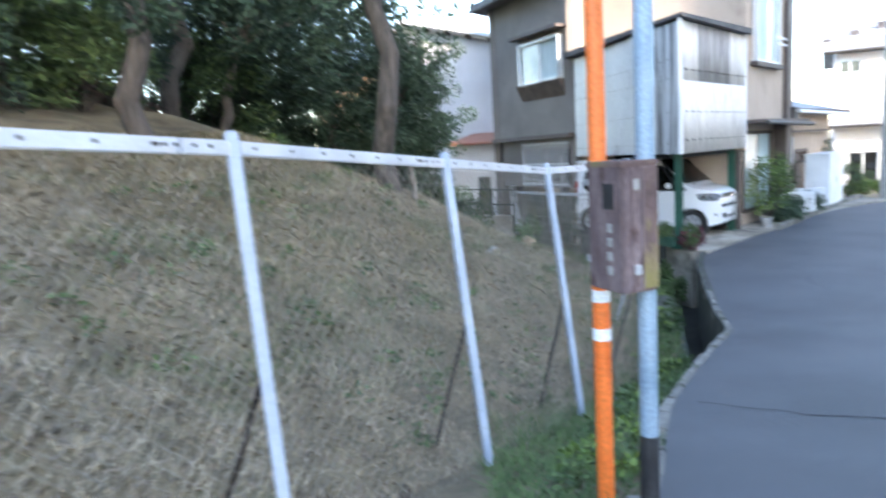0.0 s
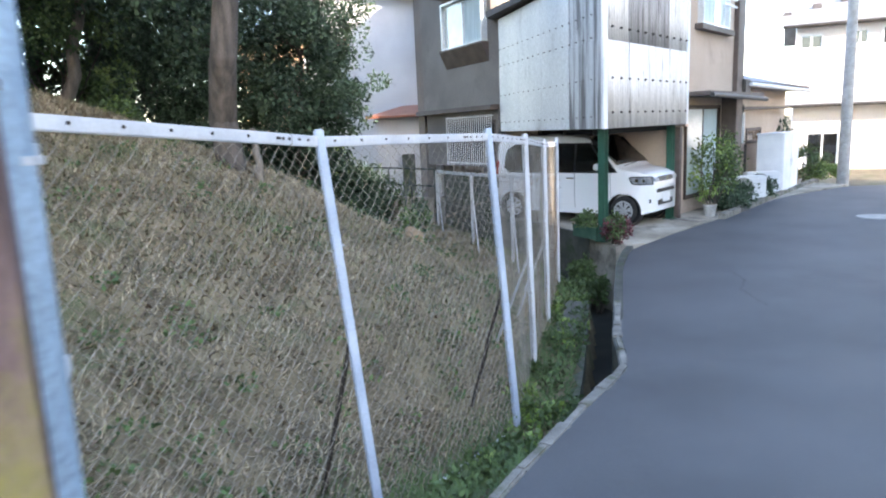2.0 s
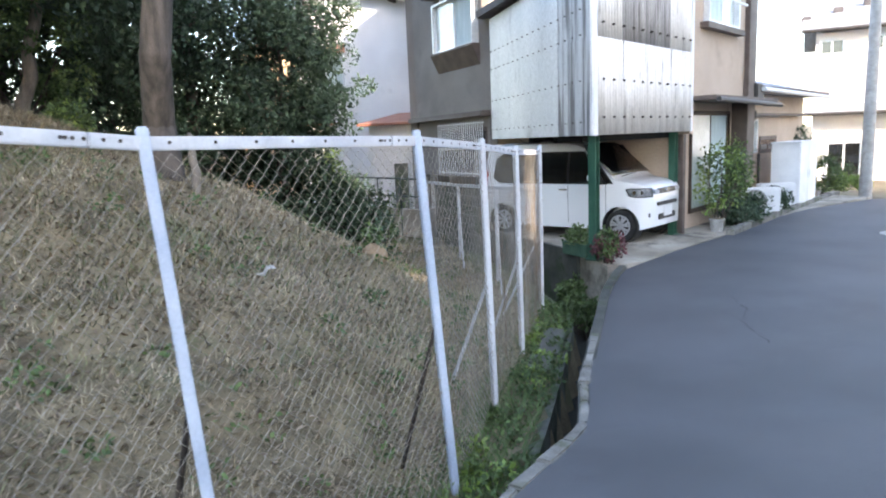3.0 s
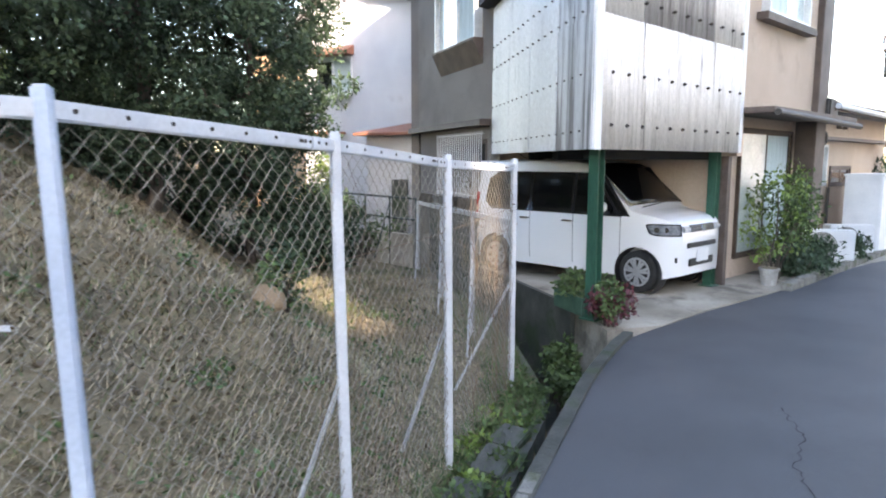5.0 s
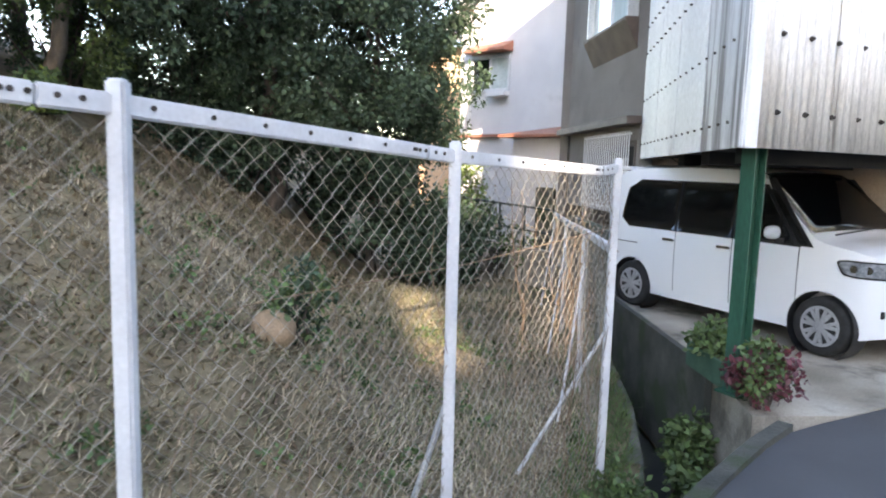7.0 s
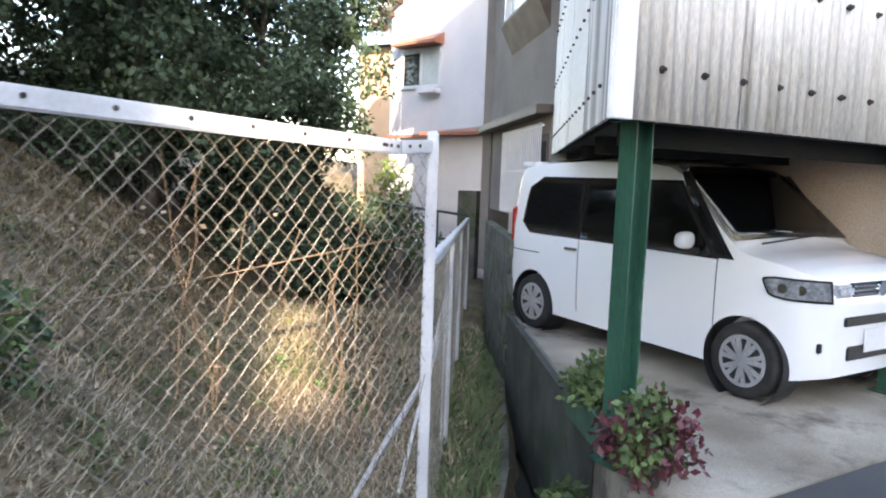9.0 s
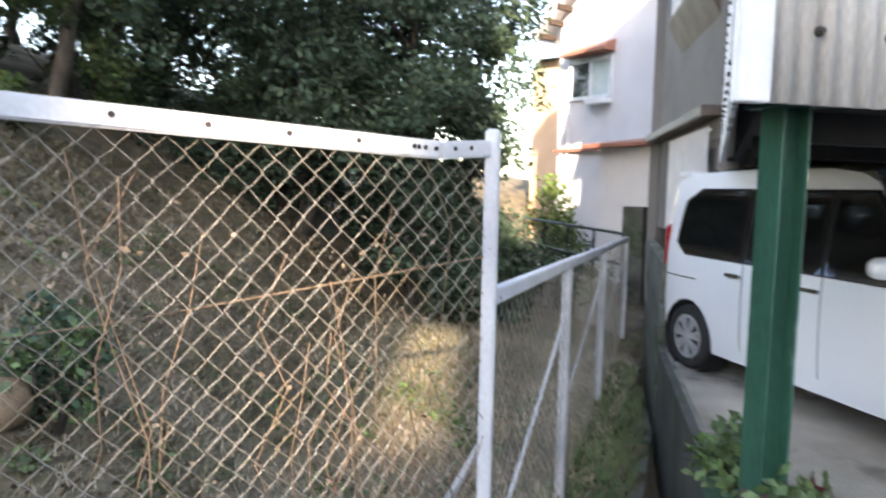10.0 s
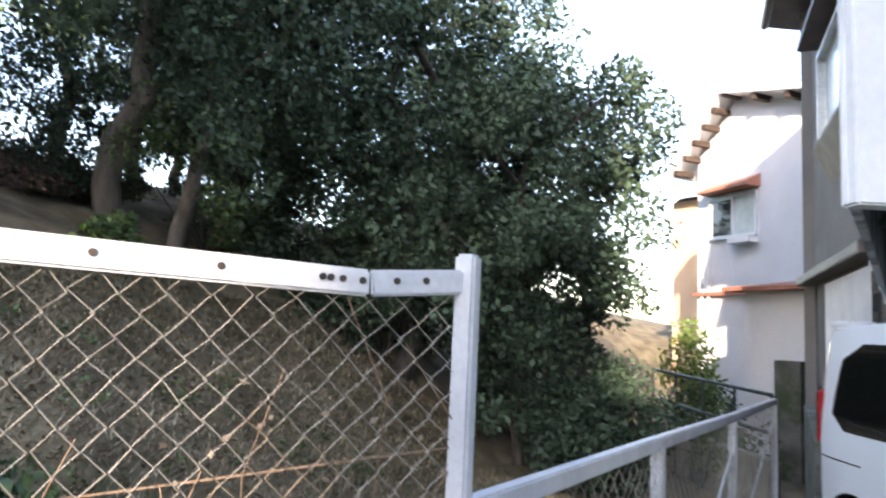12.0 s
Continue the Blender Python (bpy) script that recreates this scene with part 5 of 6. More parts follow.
def tree(x, y, crown, radii, count, size, seed, trunk=.14, bark=BARK, leaf=LEAFDARK, lean=(0, 0), label="evergreen tree with dark green leaves on the hillside", clumps=70, clump=(.35, .75)):
    rng, rs = random.Random(seed), np.random.default_rng(seed)
    z = land_at(x, y)
    ob = thing("tree", pose(x, y, z), label, "tree", "trees on the hill")
    cx, cy, cz = crown
    bm = B()
    fork = Vector((x + (cx - x) * .5 + lean[0], y + (cy - y) * .5 + lean[1], max(z + .8, cz - radii[2] * .55)))
    limb(bm, (x, y, z - .15), fork, trunk, trunk * .7, rng, .25)
    limb(bm, fork, (cx, cy, cz + radii[2] * .7), trunk * .7, .02, rng, .3)
    part("trunk", bm, bark, ob, smooth=True)
    for i in range(7):
        a = 2 * math.pi * i / 7 + rng.uniform(-.3, .3)
        start = fork.lerp(Vector((cx, cy, cz + radii[2] * .6)), rng.uniform(0, .8))
        end = Vector((cx + radii[0] * .8 * math.cos(a), cy + radii[1] * .8 * math.sin(a), start.z + rng.uniform(-.1, .5) * radii[2]))
        bm = B()
        limb(bm, start, end, trunk * .4, .012, rng, .3)
        part("limb", bm, bark, ob, smooth=True)
    d = rs.normal(size=(clumps, 3))
    d /= np.linalg.norm(d, axis=1, keepdims=True)
    reach = rs.uniform(.25, 1.0, (clumps, 1)) ** .5 * (1 + .22 * rs.normal(size=(clumps, 1))).clip(.6, 1.35)
    centres = np.array(crown) + d * reach * np.array(radii)
    rad = rs.uniform(clump[0], clump[1], (clumps, 1)) * np.array([[1, 1, .7]])
    v, f = leaves(rs, centres, rad, count, size)
    leaf_part("crown", v, f, leaf, ob)
    return ob


def bush(x, y, z, crown, radii, count, size, seed, leaf=LEAFDARK, label="dense green shrub with small leaves", clumps=26, clump=(.15, .35), name="shrub", category="shrub", group="", stems=6):
    rng, rs = random.Random(seed), np.random.default_rng(seed)
    ob = thing(name, pose(x, y, z), label, category, group)
    for i in range(stems):
        bm = B()
        a = 2 * math.pi * i / stems
        limb(bm, (x + .04 * math.cos(a), y + .04 * math.sin(a), z - .03), (crown[0] + radii[0] * .6 * math.cos(a), crown[1] + radii[1] * .6 * math.sin(a), crown[2] + radii[2] * rng.uniform(-.1, .6)), .012 + .01 * radii[2], .004, rng, .3, n=4)
        part("stem", bm, BARK, ob)
    d = rs.normal(size=(clumps, 3))
    d /= np.linalg.norm(d, axis=1, keepdims=True)
    centres = np.array(crown) + d * rs.uniform(.3, 1, (clumps, 1)) ** .5 * np.array(radii)
    centres[:, 2] = np.maximum(centres[:, 2], z + .05)
    mats = leaf if isinstance(leaf, (list, tuple)) else [leaf]
    for i, mt in enumerate(mats):
        own = centres[i::len(mats)]
        v, f = leaves(rs, own, rs.uniform(clump[0], clump[1], (len(own), 1)) * np.ones((1, 3)), count // len(mats), size)
        v[:, 2] = np.maximum(v[:, 2], z + .01)
        leaf_part("leaves", v, f, mt, ob)
    return ob


tree(-1.3, 18.2, (-1.2, 17.9, 2.9), (1.65, 1.65, 2.4), 24000, .095, 1, trunk=.10, clumps=150, clump=(.3, .55))
tree(-2.9, 17.3, (-3.0, 17.4, 5.2), (2.2, 2.1, 3.3), 24000, .105, 2, trunk=.16, clumps=150)
tree(-4.9, 14.6, (-3.3, 15.4, 6.0), (2.2, 2.1, 3.1), 24000, .10, 3, trunk=.13, bark=PALEBARK, clumps=130, lean=(-.3, -.3))
tree(-5.6, 13.9, (-4.7, 14.3, 7.2), (2.4, 2.3, 2.9), 22000, .11, 4, trunk=.21, bark=PALEBARK, clumps=120, lean=(-.1, 0))
tree(-.85, 10.5, (-1.15, 11.0, 6.3), (2.3, 2.3, 2.6), 20000, .10, 8, trunk=.19, bark=BARK, clumps=110, lean=(.05, -.15))
tree(-1.2, 19.7, (-1.25, 19.4, 3.3), (1.35, 1.35, 2.2), 14000, .10, 6, trunk=.09, clumps=110, clump=(.3, .5))
BEHIND = [(-6.5, 9.6, 6.0), (-6.2, 16.2, 6.2), (-4.8, 20.2, 5.0), (-9.2, 17.6, 6.5), (-9.0, 6.8, 6.6), (-6.3, 6.2, 6.8), (-11.2, 10.8, 6.6), (-12.5, 17.5, 7), (-9.6, 15.6, 8.6), (-10.6, 14.3, 8.8), (-9.5, 2.5, 6.8), (-4.0, 8.9, 7.4), (-7.4, 21.5, 5.2)]
for i, (x, y, z) in enumerate(BEHIND):
    tree(x, y, (x + .2, y, z), (2.1, 2.1, 3.0), 12000, .13, 20 + i, trunk=.17, clumps=80, leaf=LEAFDARK if i % 3 else LEAFMID, label="evergreen tree deeper in the hillside wood")
UNDER = [(-4.8, 17.0, 1.4, LEAFDARK), (-3.4, 17.4, 1.3, LEAFDARK), (.05, 17.9, .6, LEAFDARK), (-5.2, 15.2, 1.5, LEAFMID), (-6.3, 12.8, 1.3, LEAFDARK), (-5.6, 10.4, 1.0, LEAFMID), (-6.4, 8.0, 1.1, LEAFDARK), (-7.6, 5.4, 1.2, LEAFDARK), (-3.4, 13.3, .26, LEAFBRIGHT), (-4.2, 17.2, 1.7, LEAFDARK), (-.1, 18.2, .9, LEAFDARK), (-2.0, 19.2, 1.4, LEAFDARK), (-8.6, 11, 1.5, LEAFDARK), (-8.2, 9, 1.3, LEAFDARK), (-6.6, 16.4, 1.5, LEAFDARK), (-3.0, 19, 1.5, LEAFDARK)]
for i, (x, y, r, lf) in enumerate(UNDER):
    z = land_at(x, y)
    bush(x, y, z, (x, y, z + r * .8), (r, r, r * .9), int(6000 * max(r, .5)), .085, 50 + i, leaf=lf if lf is not LEAFBRIGHT else [LEAFMID, LEAFMID, LEAFBRIGHT], clumps=40, clump=(.2, .42) if lf is not LEAFBRIGHT else (.1, .2), label="dark undergrowth shrub below the trees" if lf is not LEAFBRIGHT else "yellow-green young shrub below the trees", group="undergrowth")
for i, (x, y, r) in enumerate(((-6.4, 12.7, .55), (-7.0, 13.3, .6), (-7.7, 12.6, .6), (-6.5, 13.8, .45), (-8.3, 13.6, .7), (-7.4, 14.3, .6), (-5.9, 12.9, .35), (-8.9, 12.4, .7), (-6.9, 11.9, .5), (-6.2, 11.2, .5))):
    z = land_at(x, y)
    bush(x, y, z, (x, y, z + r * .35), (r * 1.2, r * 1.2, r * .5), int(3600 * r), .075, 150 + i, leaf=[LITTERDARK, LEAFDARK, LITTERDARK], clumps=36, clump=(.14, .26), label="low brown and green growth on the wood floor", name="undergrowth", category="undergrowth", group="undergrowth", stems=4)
z = -.5
bush(-1.0, 22.6, z, (-1.0, 22.6, .75), (.45, .45, .7), 1600, .10, 90, leaf=LEAFBRIGHT, label="bright yellow-green garden shrub in sun")
bush(-.3, 21.6, z, (-.3, 21.6, .05), (.5, .5, .45), 1500, .09, 91, leaf=LEAFMID, label="low green garden shrub behind the railing")
bush(1.1, 19.4, z, (1.1, 19.4, -.15), (.4, .4, .3), 900, .08, 92, leaf=LEAFMID, label="low shrub behind the railing")

# plants along the house front
def hp(s, r, z=0.0):
    return MH @ Vector((s, r, z))


for i, (s, r, top, rad, lf, lab) in enumerate(((4.55, -.22, 1.25, .48, [LEAFMID, LEAFBRIGHT], "tall feathery green shrub against the house"), (5.35, -.2, .95, .34, LEAFMID, "thin green shrub in front of the window"), (5.75, -.38, .15, .32, LEAFDARK, "dark leafy potted plant"), (4.95, -.42, .05, .30, LEAFDARK, "low dark plant by the wall"), (7.2, -.42, .12, .26, LEAFDARK, "green potted plant by the wall"), (12.4, -.2, .55, .75, LEAFMID, "rounded shrub at the end of the house"), (13.2, -.6, .05, .6, LEAFBRIGHT, "low yellow-green shrub by the lane"), (12.0, .6, 1.7, .6, LEAFDARK, "clipped dark tree beside the house"))):
    p = hp(s, r, -.29)
    h = (top + .29) / 2
    bush(p.x, p.y, p.z, (p.x, p.y, p.z + h * 1.25), (rad, rad, h), 1500 if rad < .5 else 2400, .07, 100 + i, leaf=lf, label=lab, clumps=34, clump=(.1, .24), group="plants by the house")


def pot(s, r, w, h, material, label):
    ob = thing("plant_pot", MH @ pose(s, r, -.29), label, "plant pot", "pots by the house")
    bm = B()
    bmesh.ops.create_cone(bm, cap_ends=True, segments=20, radius1=w * .75, radius2=w, depth=h, matrix=Matrix.Translation((0, 0, h / 2)))
    part("pot", bm, material, ob, local=True)
    part("rim", tube(B(), (0, 0, h - .03), (0, 0, h), w * 1.08, n=20), material, ob, local=True)
    part("soil", tube(B(), (0, 0, h), (0, 0, h + .006), w * .9, n=20), SOIL, ob, local=True)


pot(3.95, -.35, .13, .24, POTGREY, "pale grey plant pot by the carport")
pot(7.15, -.5, .11, .2, TRIM, "small white plant pot by the wall")
pot(10.4, -.42, .12, .22, STUMP, "terracotta plant pot beside the locker")
pot(10.8, -.42, .10, .18, POTGREY, "small grey plant pot")
front_kerb = tagged(new("planting_kerb"), "low concrete block edging in front of the house", "kerb", kind="structure")
for i in range(16):
    s = 3.75 + i * .52
    part("edging_block", box(B(), s, s + .5, -.72, -.58, -.4, -.20 + .012 * (i % 3), bevel=.012), KERB, front_kerb).matrix_basis = MH

# planter and red-leaved plant at the driveway corner
planter = thing("planter_box", pose(4.36, 12.99, -.27, 0, 0, 112.6), "long green planter trough at the driveway edge", "planter")
bm = B()
for x0, x1, y0, y1 in ((-.32, .32, -.1, -.08), (-.32, .32, .08, .1), (-.32, -.30, -.08, .08), (.30, .32, -.08, .08)):
    box(bm, x0, x1, y0, y1, 0, .20)
part("trough", bm, TERRACOTTA, planter, local=True)
part("soil", box(B(), -.3, .3, -.08, .08, .01, .15), SOIL, planter, local=True)
bush(4.33, 13.05, -.10, (4.33, 13.05, .02), (.14, .28, .14), 700, .06, 120, leaf=LEAFMID, label="fresh green seedlings in a trough", clumps=18, clump=(.06, .12), name="trough_plant", category="plant")
bush(4.66, 12.42, -.31, (4.66, 12.42, -.06), (.20, .20, .19), 1700, .055, 121, leaf=[LEAFRED, LEAFMID, LEAFRED, LEAFMID], label="bushy plant with crimson and green leaves", clumps=36, clump=(.07, .14), name="coleus_plant", category="plant")

# ---- right-hand side of the lane ----
garden = thing("stone_wall", pose(8.9, 8.0, -.3), "low dark field-stone retaining wall beside the lane", "wall")
rng = random.Random(7)
for y in np.arange(3.2, 11.4, .42):
    for lvl in range(2):
        x = float(np.interp(y, [p[1] for p in RIGHT], [p[0] for p in RIGHT])) + .28 + lvl * .10
        bm = B()
        bmesh.ops.create_icosphere(bm, subdivisions=2, radius=1)
        sx, sy, sz = rng.uniform(.2, .28), rng.uniform(.2, .27), rng.uniform(.19, .26)
        for v in bm.verts:
            v.co *= 1 + .22 * noise.noise(v.co * 1.6 + Vector((y, lvl * 5, 0)))
        bmesh.ops.transform(bm, matrix=Matrix.LocRotScale((x, y + rng.uniform(-.06, .06) + lvl * .2, -.22 + lvl * .34), Euler((rng.random(), rng.random(), rng.random() * 3)), (sx, sy, sz)), verts=bm.verts)
        part("stone", bm, STONE, garden, smooth=True)
tagged(part("garden_bank", prism(B(), [(7.5, 2.5), (8.4, 7.8), (9.0, 10.1), (10.2, 11.9), (13, 12.6), (13, 2.5)], -.6, .42), SOIL, None), "raised garden bed behind the stones", "ground", kind="structure")
plank = thing("plank_wall", pose(9.7, 8.3, .4), "dark plank garden wall on the stone base", "wall")
for i in range(14):
    z = .42 + i * .11
    part("plank", beam(B(), (8.75, 4.2, z + .05), (9.42, 10.35, z + .05), .05, .104), DARKWALL, plank)
for i in range(10):
    z = .42 + i * .152
    part("plank", beam(B(), (9.5, 10.38, z + .07), (13.2, 11.6, z + .07), .05, .146), DARKWALL, plank)
part("coping", beam(B(), (8.73, 4.2, 1.99), (9.42, 10.4, 1.99), .2, .05), ROOFGREY, plank)
bush(8.75, 10.6, -.25, (8.75, 10.6, .38), (.42, .42, .52), 6500, .05, 130, leaf=LEAFDARK, label="clipped round hedge bush beside the lane", clumps=70, clump=(.14, .24))
bush(9.75, 11.2, .42, (9.75, 11.2, 1.5), (.22, .22, .35), 400, .07, 131, leaf=LEAFBRIGHT, label="yellow-green shrub beside the plank wall")

# ---- marks on the lane ----
def ribbon(name, pts, w, material, label, lift=.004):
    bm = B()
    rng = random.Random(5)
    pts = between(pts, 0, 40)
    row = []
    for i, p in enumerate(pts):
        d = (pts[min(i + 1, 39)] - pts[max(i - 1, 0)]).normalized()
        n = Vector((-d.y, d.x)) * w * rng.uniform(.4, 1.2)
        j = Vector((rng.uniform(-.02, .02), rng.uniform(-.02, .02)))
        row.append([bm.verts.new((c.x, c.y, lane_z(c.x, c.y) + lift)) for c in (p + n + j, p - n + j)])
    for a, b in zip(row, row[1:]):
        bm.faces.new((a[0], a[1], b[1], b[0]))
    bmesh.ops.recalc_face_normals(bm, faces=bm.faces)
    return tagged(part(name, bm, material, None), label, "crack", kind="structure")


from mathutils.bvhtree import BVHTree
_tree = BVHTree.FromPolygons([v.co.copy() for v in road.data.vertices], [list(p.vertices) for p in road.data.polygons])


def lane_z(x, y):
    hit = _tree.ray_cast(Vector((x, y, 5)), Vector((0, 0, -1)))
    return hit[0].z if hit[0] else float(road_z(x, y))


ribbon("road_crack", [(1.75, 4.2), (2.4, 3.75), (2.95, 3.5), (3.8, 3.3), (4.8, 3.2)], .007, CRACK, "thin dark crack across the asphalt")
ribbon("road_crack_long", [(5.42, 10.0), (5.35, 9.5), (5.1, 9.05), (5.0, 8.3)], .004, CRACK, "thin crack along the asphalt")
bm = B()
bmesh.ops.create_cone(bm, cap_ends=True, segments=32, radius1=.33, radius2=.32, depth=.012, matrix=Matrix.Translation((9.9, 13.75, lane_z(9.9, 13.75) + .008)))
tagged(part("manhole_cover", bm, POTGREY, None), "pale worn manhole cover in the lane", "manhole cover")

# ---- grass ----
def grass(name, n, seed, xr, yr, keep, h, w, material, label, flat=.5):
    rs = np.random.default_rng(seed)
    x, y = rs.uniform(*xr, n), rs.uniform(*yr, n)
    ok = keep(x, y)
    x, y = x[ok], y[ok]
    z = land(x, y) - .01
    n = len(x)
    a, t = rs.uniform(0, 2 * math.pi, n), rs.uniform(flat * .5, flat, n)
    hh = rs.uniform(.5, 1.3, n) * h
    tip = np.stack([x + np.cos(a) * hh * np.sin(t * 1.5), y + np.sin(a) * hh * np.sin(t * 1.5), z + hh * np.cos(t * 1.5)], 1)
    b = a + math.pi / 2
    base0 = np.stack([x + np.cos(b) * w, y + np.sin(b) * w, z], 1)
    base1 = np.stack([x - np.cos(b) * w, y - np.sin(b) * w, z], 1)
    v = np.stack([base0, base1, tip], 1).reshape(-1, 3)
    mesh = bpy.data.meshes.new(name)
    mesh.from_pydata(v.tolist(), [], np.arange(3 * n).reshape(-1, 3).tolist())
    mesh.materials.append(material)
    return tagged(new(name, mesh), label, "grass", kind="stuff")


def on_hill(x, y):
    d = off_line(FOOT, x, y)
    return (d > -.1) & (d < 6.5)


grass("dry_grass", 260000, 1, (-6.5, 4.2), (0.2, 17.5), on_hill, .12, .006, DRYGRASS, "short dry brown grass on the hillside", flat=.95)
grass("dead_leaves", 80000, 2, (-6.5, 4.0), (0.5, 17.0), on_hill, .07, .02, LITTER, "dead brown leaves lying in the grass", flat=1.02)
grass("olive_grass", 90000, 12, (-5.5, 4.0), (0.5, 18.5), lambda x, y: on_hill(x, y) & (np.sin(x * 1.1 + y * .5) + np.sin(y * .8 - x * .6 + 1) + .7 * np.sin(x * 2.7 - y * 1.9) > .1), .12, .007, OLIVEGRASS, "dull olive grass in broad patches on the hillside", flat=.9)
grass("green_grass", 30000, 3, (-5.5, 4.0), (1.0, 17.5), lambda x, y: on_hill(x, y) & (np.sin(x * 1.3 + 1) * np.sin(y * .9) > .3), .11, .006, GREENGRASS, "green grass patches on the hillside", flat=.8)
grass("bank_grass", 60000, 4, (0.2, 4.3), (2.4, 17.3), lambda x, y: (off_line(FOOT, x, y) < .15) & (off_line(STRIP, x, y) > np.where(y < 5.8, -.9, .06)) & (off_line(EDGE, x, y) > .12), .17, .008, GREENGRASS, "lush green grass on the bank by the ditch", flat=.9)

# dry vines in the mesh near the last posts
vines = thing("dry_vine", pose(3.3, 10.9, -.86), "dry brown creeper tangled in the wire mesh", "vine")
rng = random.Random(11)
for i in range(36):
    k = 6 if i < 7 else 7
    a, b = Vector(POSTS[k]), Vector(POSTS[k + 1])
    s = rng.uniform(.1, .98) if i < 26 else rng.uniform(.62, .99)
    p = foot(k).lerp(foot(k + 1), s)
    top = a.lerp(b, s)
    pts = [p.lerp(top, .05)]
    end = rng.uniform(.45, .97)
    for j in range(9):
        w = p.lerp(top, .05 + (end - .05) * (j + 1) / 9) + (b - a).normalized() * rng.uniform(-.10, .10) + Vector((-.02, .01, 0)) * rng.uniform(-1, 1.5)
        pts.append(w)
    bm = B()
    for u, v in zip(pts, pts[1:]):
        tube(bm, u, v, .0019, n=4, caps=False)
    part("tendril", bm, VINE, vines)
wire = [(3.6, 11.93, .98), (2.9, 10.9, .80), (2.0, 10.2, .62), (1.4, 9.6, .46)]
strand = thing("fallen_branch", pose(2.0, 10.2, land_at(2.0, 10.2)), "thin dry stem leaning on the last post", "branch")
bm = B()
for p, q in zip(wire, wire[1:]):
    tube(bm, p, q, .003, n=6)
part("stem", bm, VINE, strand)
low = tagged(part("garden_wall", beam(B(), (1.88, 18.72, -.45), (-.5, 20.42, -.40), .16, .80), CONCRETE, None), "pale low concrete wall under the railing", "wall", kind="structure")
clay = thing("clay_mound", pose(1.38, 11.15, land_at(1.38, 11.15)), "smooth orange-brown clay mound in the grass", "mound")
bm = B()
bmesh.ops.create_icosphere(bm, subdivisions=3, radius=.15)
for v in bm.verts:
    v.co *= 1 + .25 * noise.noise(v.co * 6)
bmesh.ops.transform(bm, matrix=Matrix.Translation((1.38, 11.15, land_at(1.38, 11.15) + .06)) @ Matrix.Diagonal((1.1, 1, .95, 1)), verts=bm.verts)
part("clay", bm, STUMP, clay, smooth=True)
rs = np.random.default_rng(77)
span = rs.uniform(0, 1, 40)
mid = np.array([(Vector(POSTS[7]).lerp(Vector(POSTS[8]), float(s)) + Vector((-.03, .01, -float(h)))).to_tuple() for s, h in zip(span, rs.uniform(.25, 1.3, 40))])
v, f = leaves(rs, mid, np.full((40, 1), .13) * np.array([[1, 1, 1.2]]), 220, .026)
leaf_part("withered_leaves", v, f, LITTER, vines)

# weeds on the bank, and tufts on the slope
def weed_patch(name, pts, count, size, material, label, seed):
    rs = np.random.default_rng(seed)
    c = np.array([(x, y, land_at(x, y) + .05) for x, y in pts])
    v, f = leaves(rs, c, rs.uniform(.08, .2, (len(c), 1)) * np.array([[1, 1, .5]]), count, size, droop=-.2)
    mesh = bpy.data.meshes.new(name)
    mesh.from_pydata(v.tolist(), [], f.tolist())
    mesh.materials.append(material)
    return tagged(new(name, mesh), label, "weeds", kind="stuff")


rng = random.Random(21)
bank = []
while len(bank) < 90:
    p = between(STRIP, 0, 60)[rng.randrange(60)]
    x, y = p.x - rng.uniform(.05, .55), p.y + rng.uniform(-.1, .1)
    if 2.8 < y < 12.5:
        bank.append((x, y))
weed_patch("weeds", bank[:60], 5200, .055, LEAFMID, "broad-leaved green weeds on the bank", 31)
weed_patch("pale_weeds", bank[60:], 1800, .05, LEAFBRIGHT, "yellow-green weeds on the bank by the ditch", 32)
slope = [(rng.uniform(-3.5, 3.0), rng.uniform(3.5, 15.5)) for _ in range(260)]
slope = [(x, y) for x, y in slope if 0.15 < off_line(FOOT, np.array([x]), np.array([y]))[0] < 4.5]
weed_patch("slope_weeds", slope, 5200, .05, LEAFMID, "small green weeds scattered over the dry slope", 33)
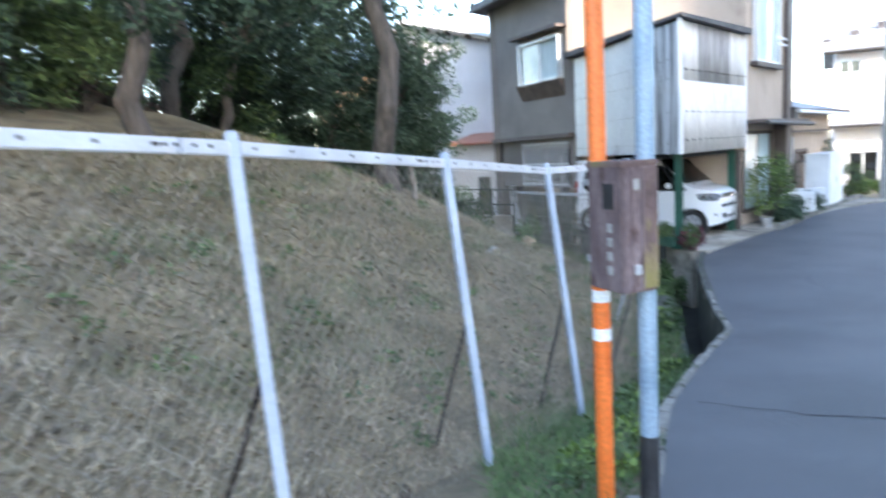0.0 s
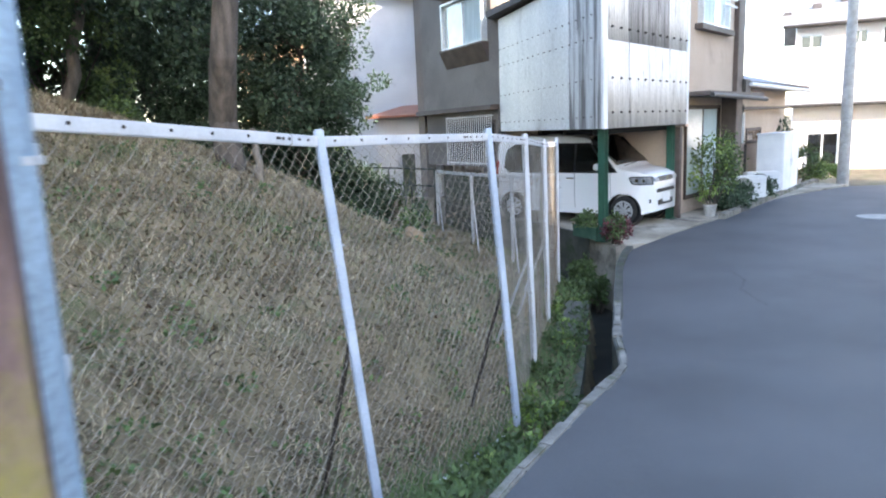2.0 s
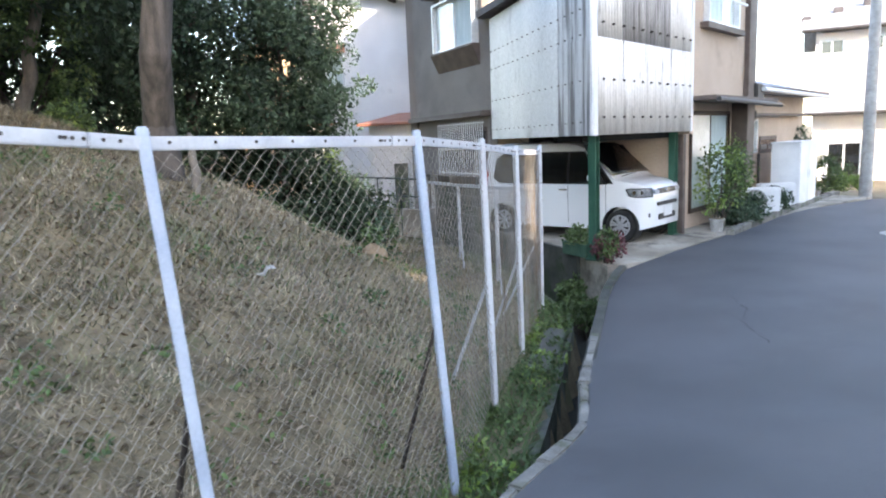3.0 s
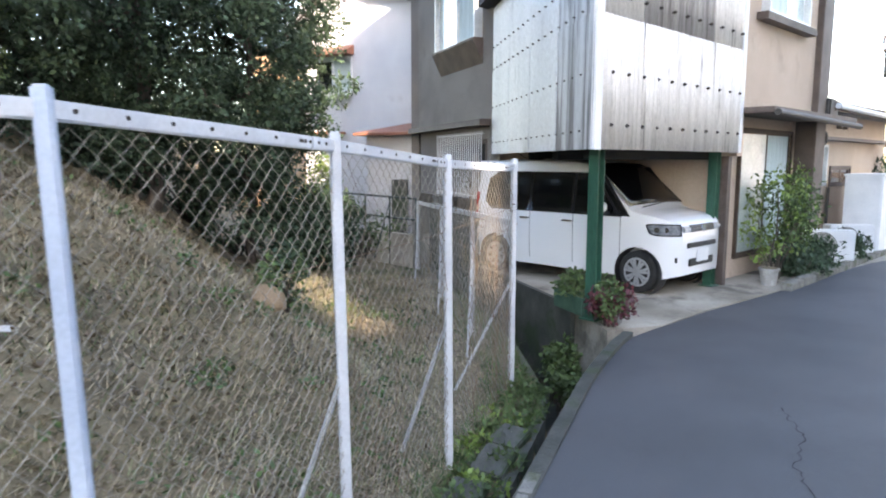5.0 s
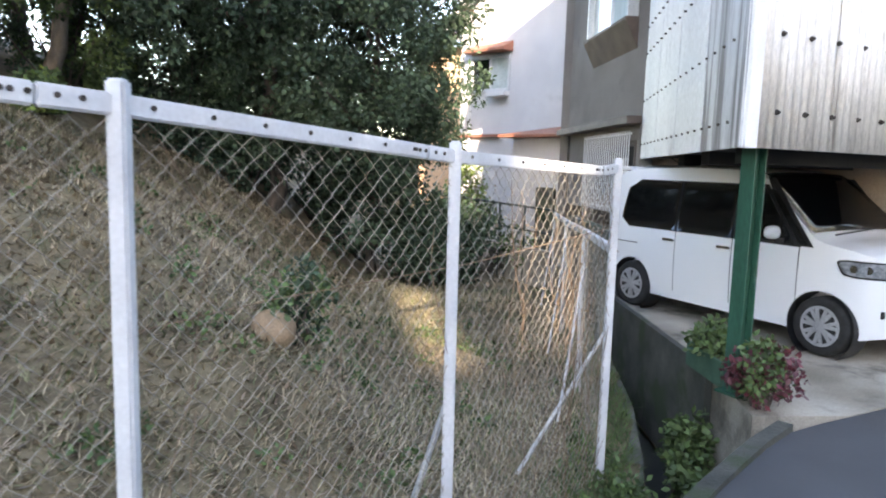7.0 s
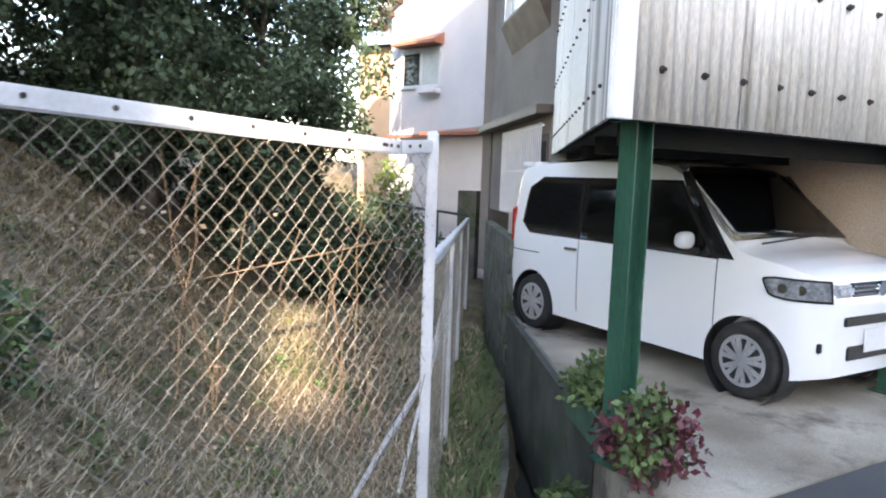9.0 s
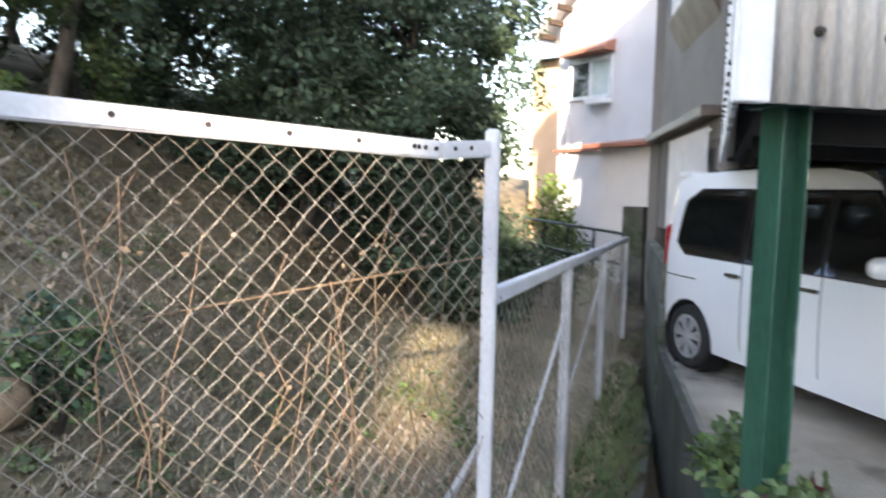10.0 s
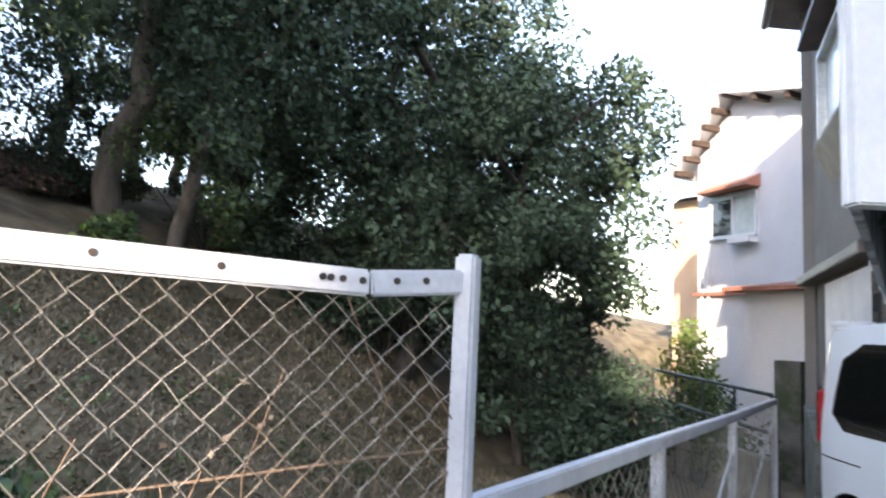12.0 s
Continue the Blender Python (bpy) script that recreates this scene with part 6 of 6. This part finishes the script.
grass("grass_tufts", 40000, 9, (-4.5, 4.0), (1.0, 16.0), lambda x, y: on_hill(x, y) & (np.sin(x * 4.1 + np.sin(y * 3)) * np.sin(y * 3.7 + np.cos(x * 2)) > .25), .2, .005, DRYGRASS, "longer dry grass tufts on the slope", flat=.9)

# broken slabs at the foot of the fence
for x, y, a, w in ((3.42, 10.15, 70, .42), (3.55, 10.6, 64, .36), (3.22, 9.6, 75, .38)):
    slab = part("concrete_slab", box(B(), -w / 2, w / 2, -.13, .13, 0, .07, bevel=.012), MOSSY, None)
    slab.matrix_basis = pose(x, y, -.86, 4, -5, a)
    tagged(slab, "broken mossy concrete slab lying on the bank", "slab", "slabs by the ditch")

# small growth and litter on the slope and in the ditch
z = land_at(1.42, 11.40)
bush(1.42, 11.40, z, (1.42, 11.40, z + .38), (.22, .22, .28), 900, .06, 170, leaf=[LEAFDARK, LEAFMID], label="small dark green bush behind the clay mound", clumps=20, clump=(.08, .16))
for i, (x, y, h) in enumerate(((4.23, 12.75, .55), (4.20, 12.50, .42), (4.14, 13.05, .45), (4.33, 12.25, .38))):
    bush(x, y, -1.40, (x, y, -1.40 + h), (.10, .16, h * .5), 420, .075, 180 + i, leaf=LEAFMID, label="green fern growing in the ditch below the wall", clumps=14, clump=(.06, .13), name="fern", category="fern", group="ferns in the ditch", stems=5)
z = land_at(-.46, 10.27)
stump = thing("dead_stem", pose(-.46, 10.27, z), "pale broken dead stem beside the tree foot", "dead stem")
bm = B()
limb(bm, (-.46, 10.27, z - .08), (-.53, 10.38, z + .62), .055, .038, random.Random(41), .18)
part("stem", bm, PALEBARK, stump, smooth=True)
z = land_at(.60, 8.82)
scrap = thing("paper_scrap", pose(.60, 8.82, z + .05, 12, -28, 20), "small pale grey scrap of plastic lying in the grass", "litter")
bm = B()
bmesh.ops.create_grid(bm, x_segments=6, y_segments=4, size=.5)
for v in bm.verts:
    v.co = Vector((v.co.x * .18, v.co.y * .09, .02 * math.sin(v.co.x * 9) + .012 * math.cos(v.co.y * 8)))
bmesh.ops.solidify(bm, geom=bm.faces[:], thickness=.003)
part("sheet", bm, POTGREY, scrap, local=True)
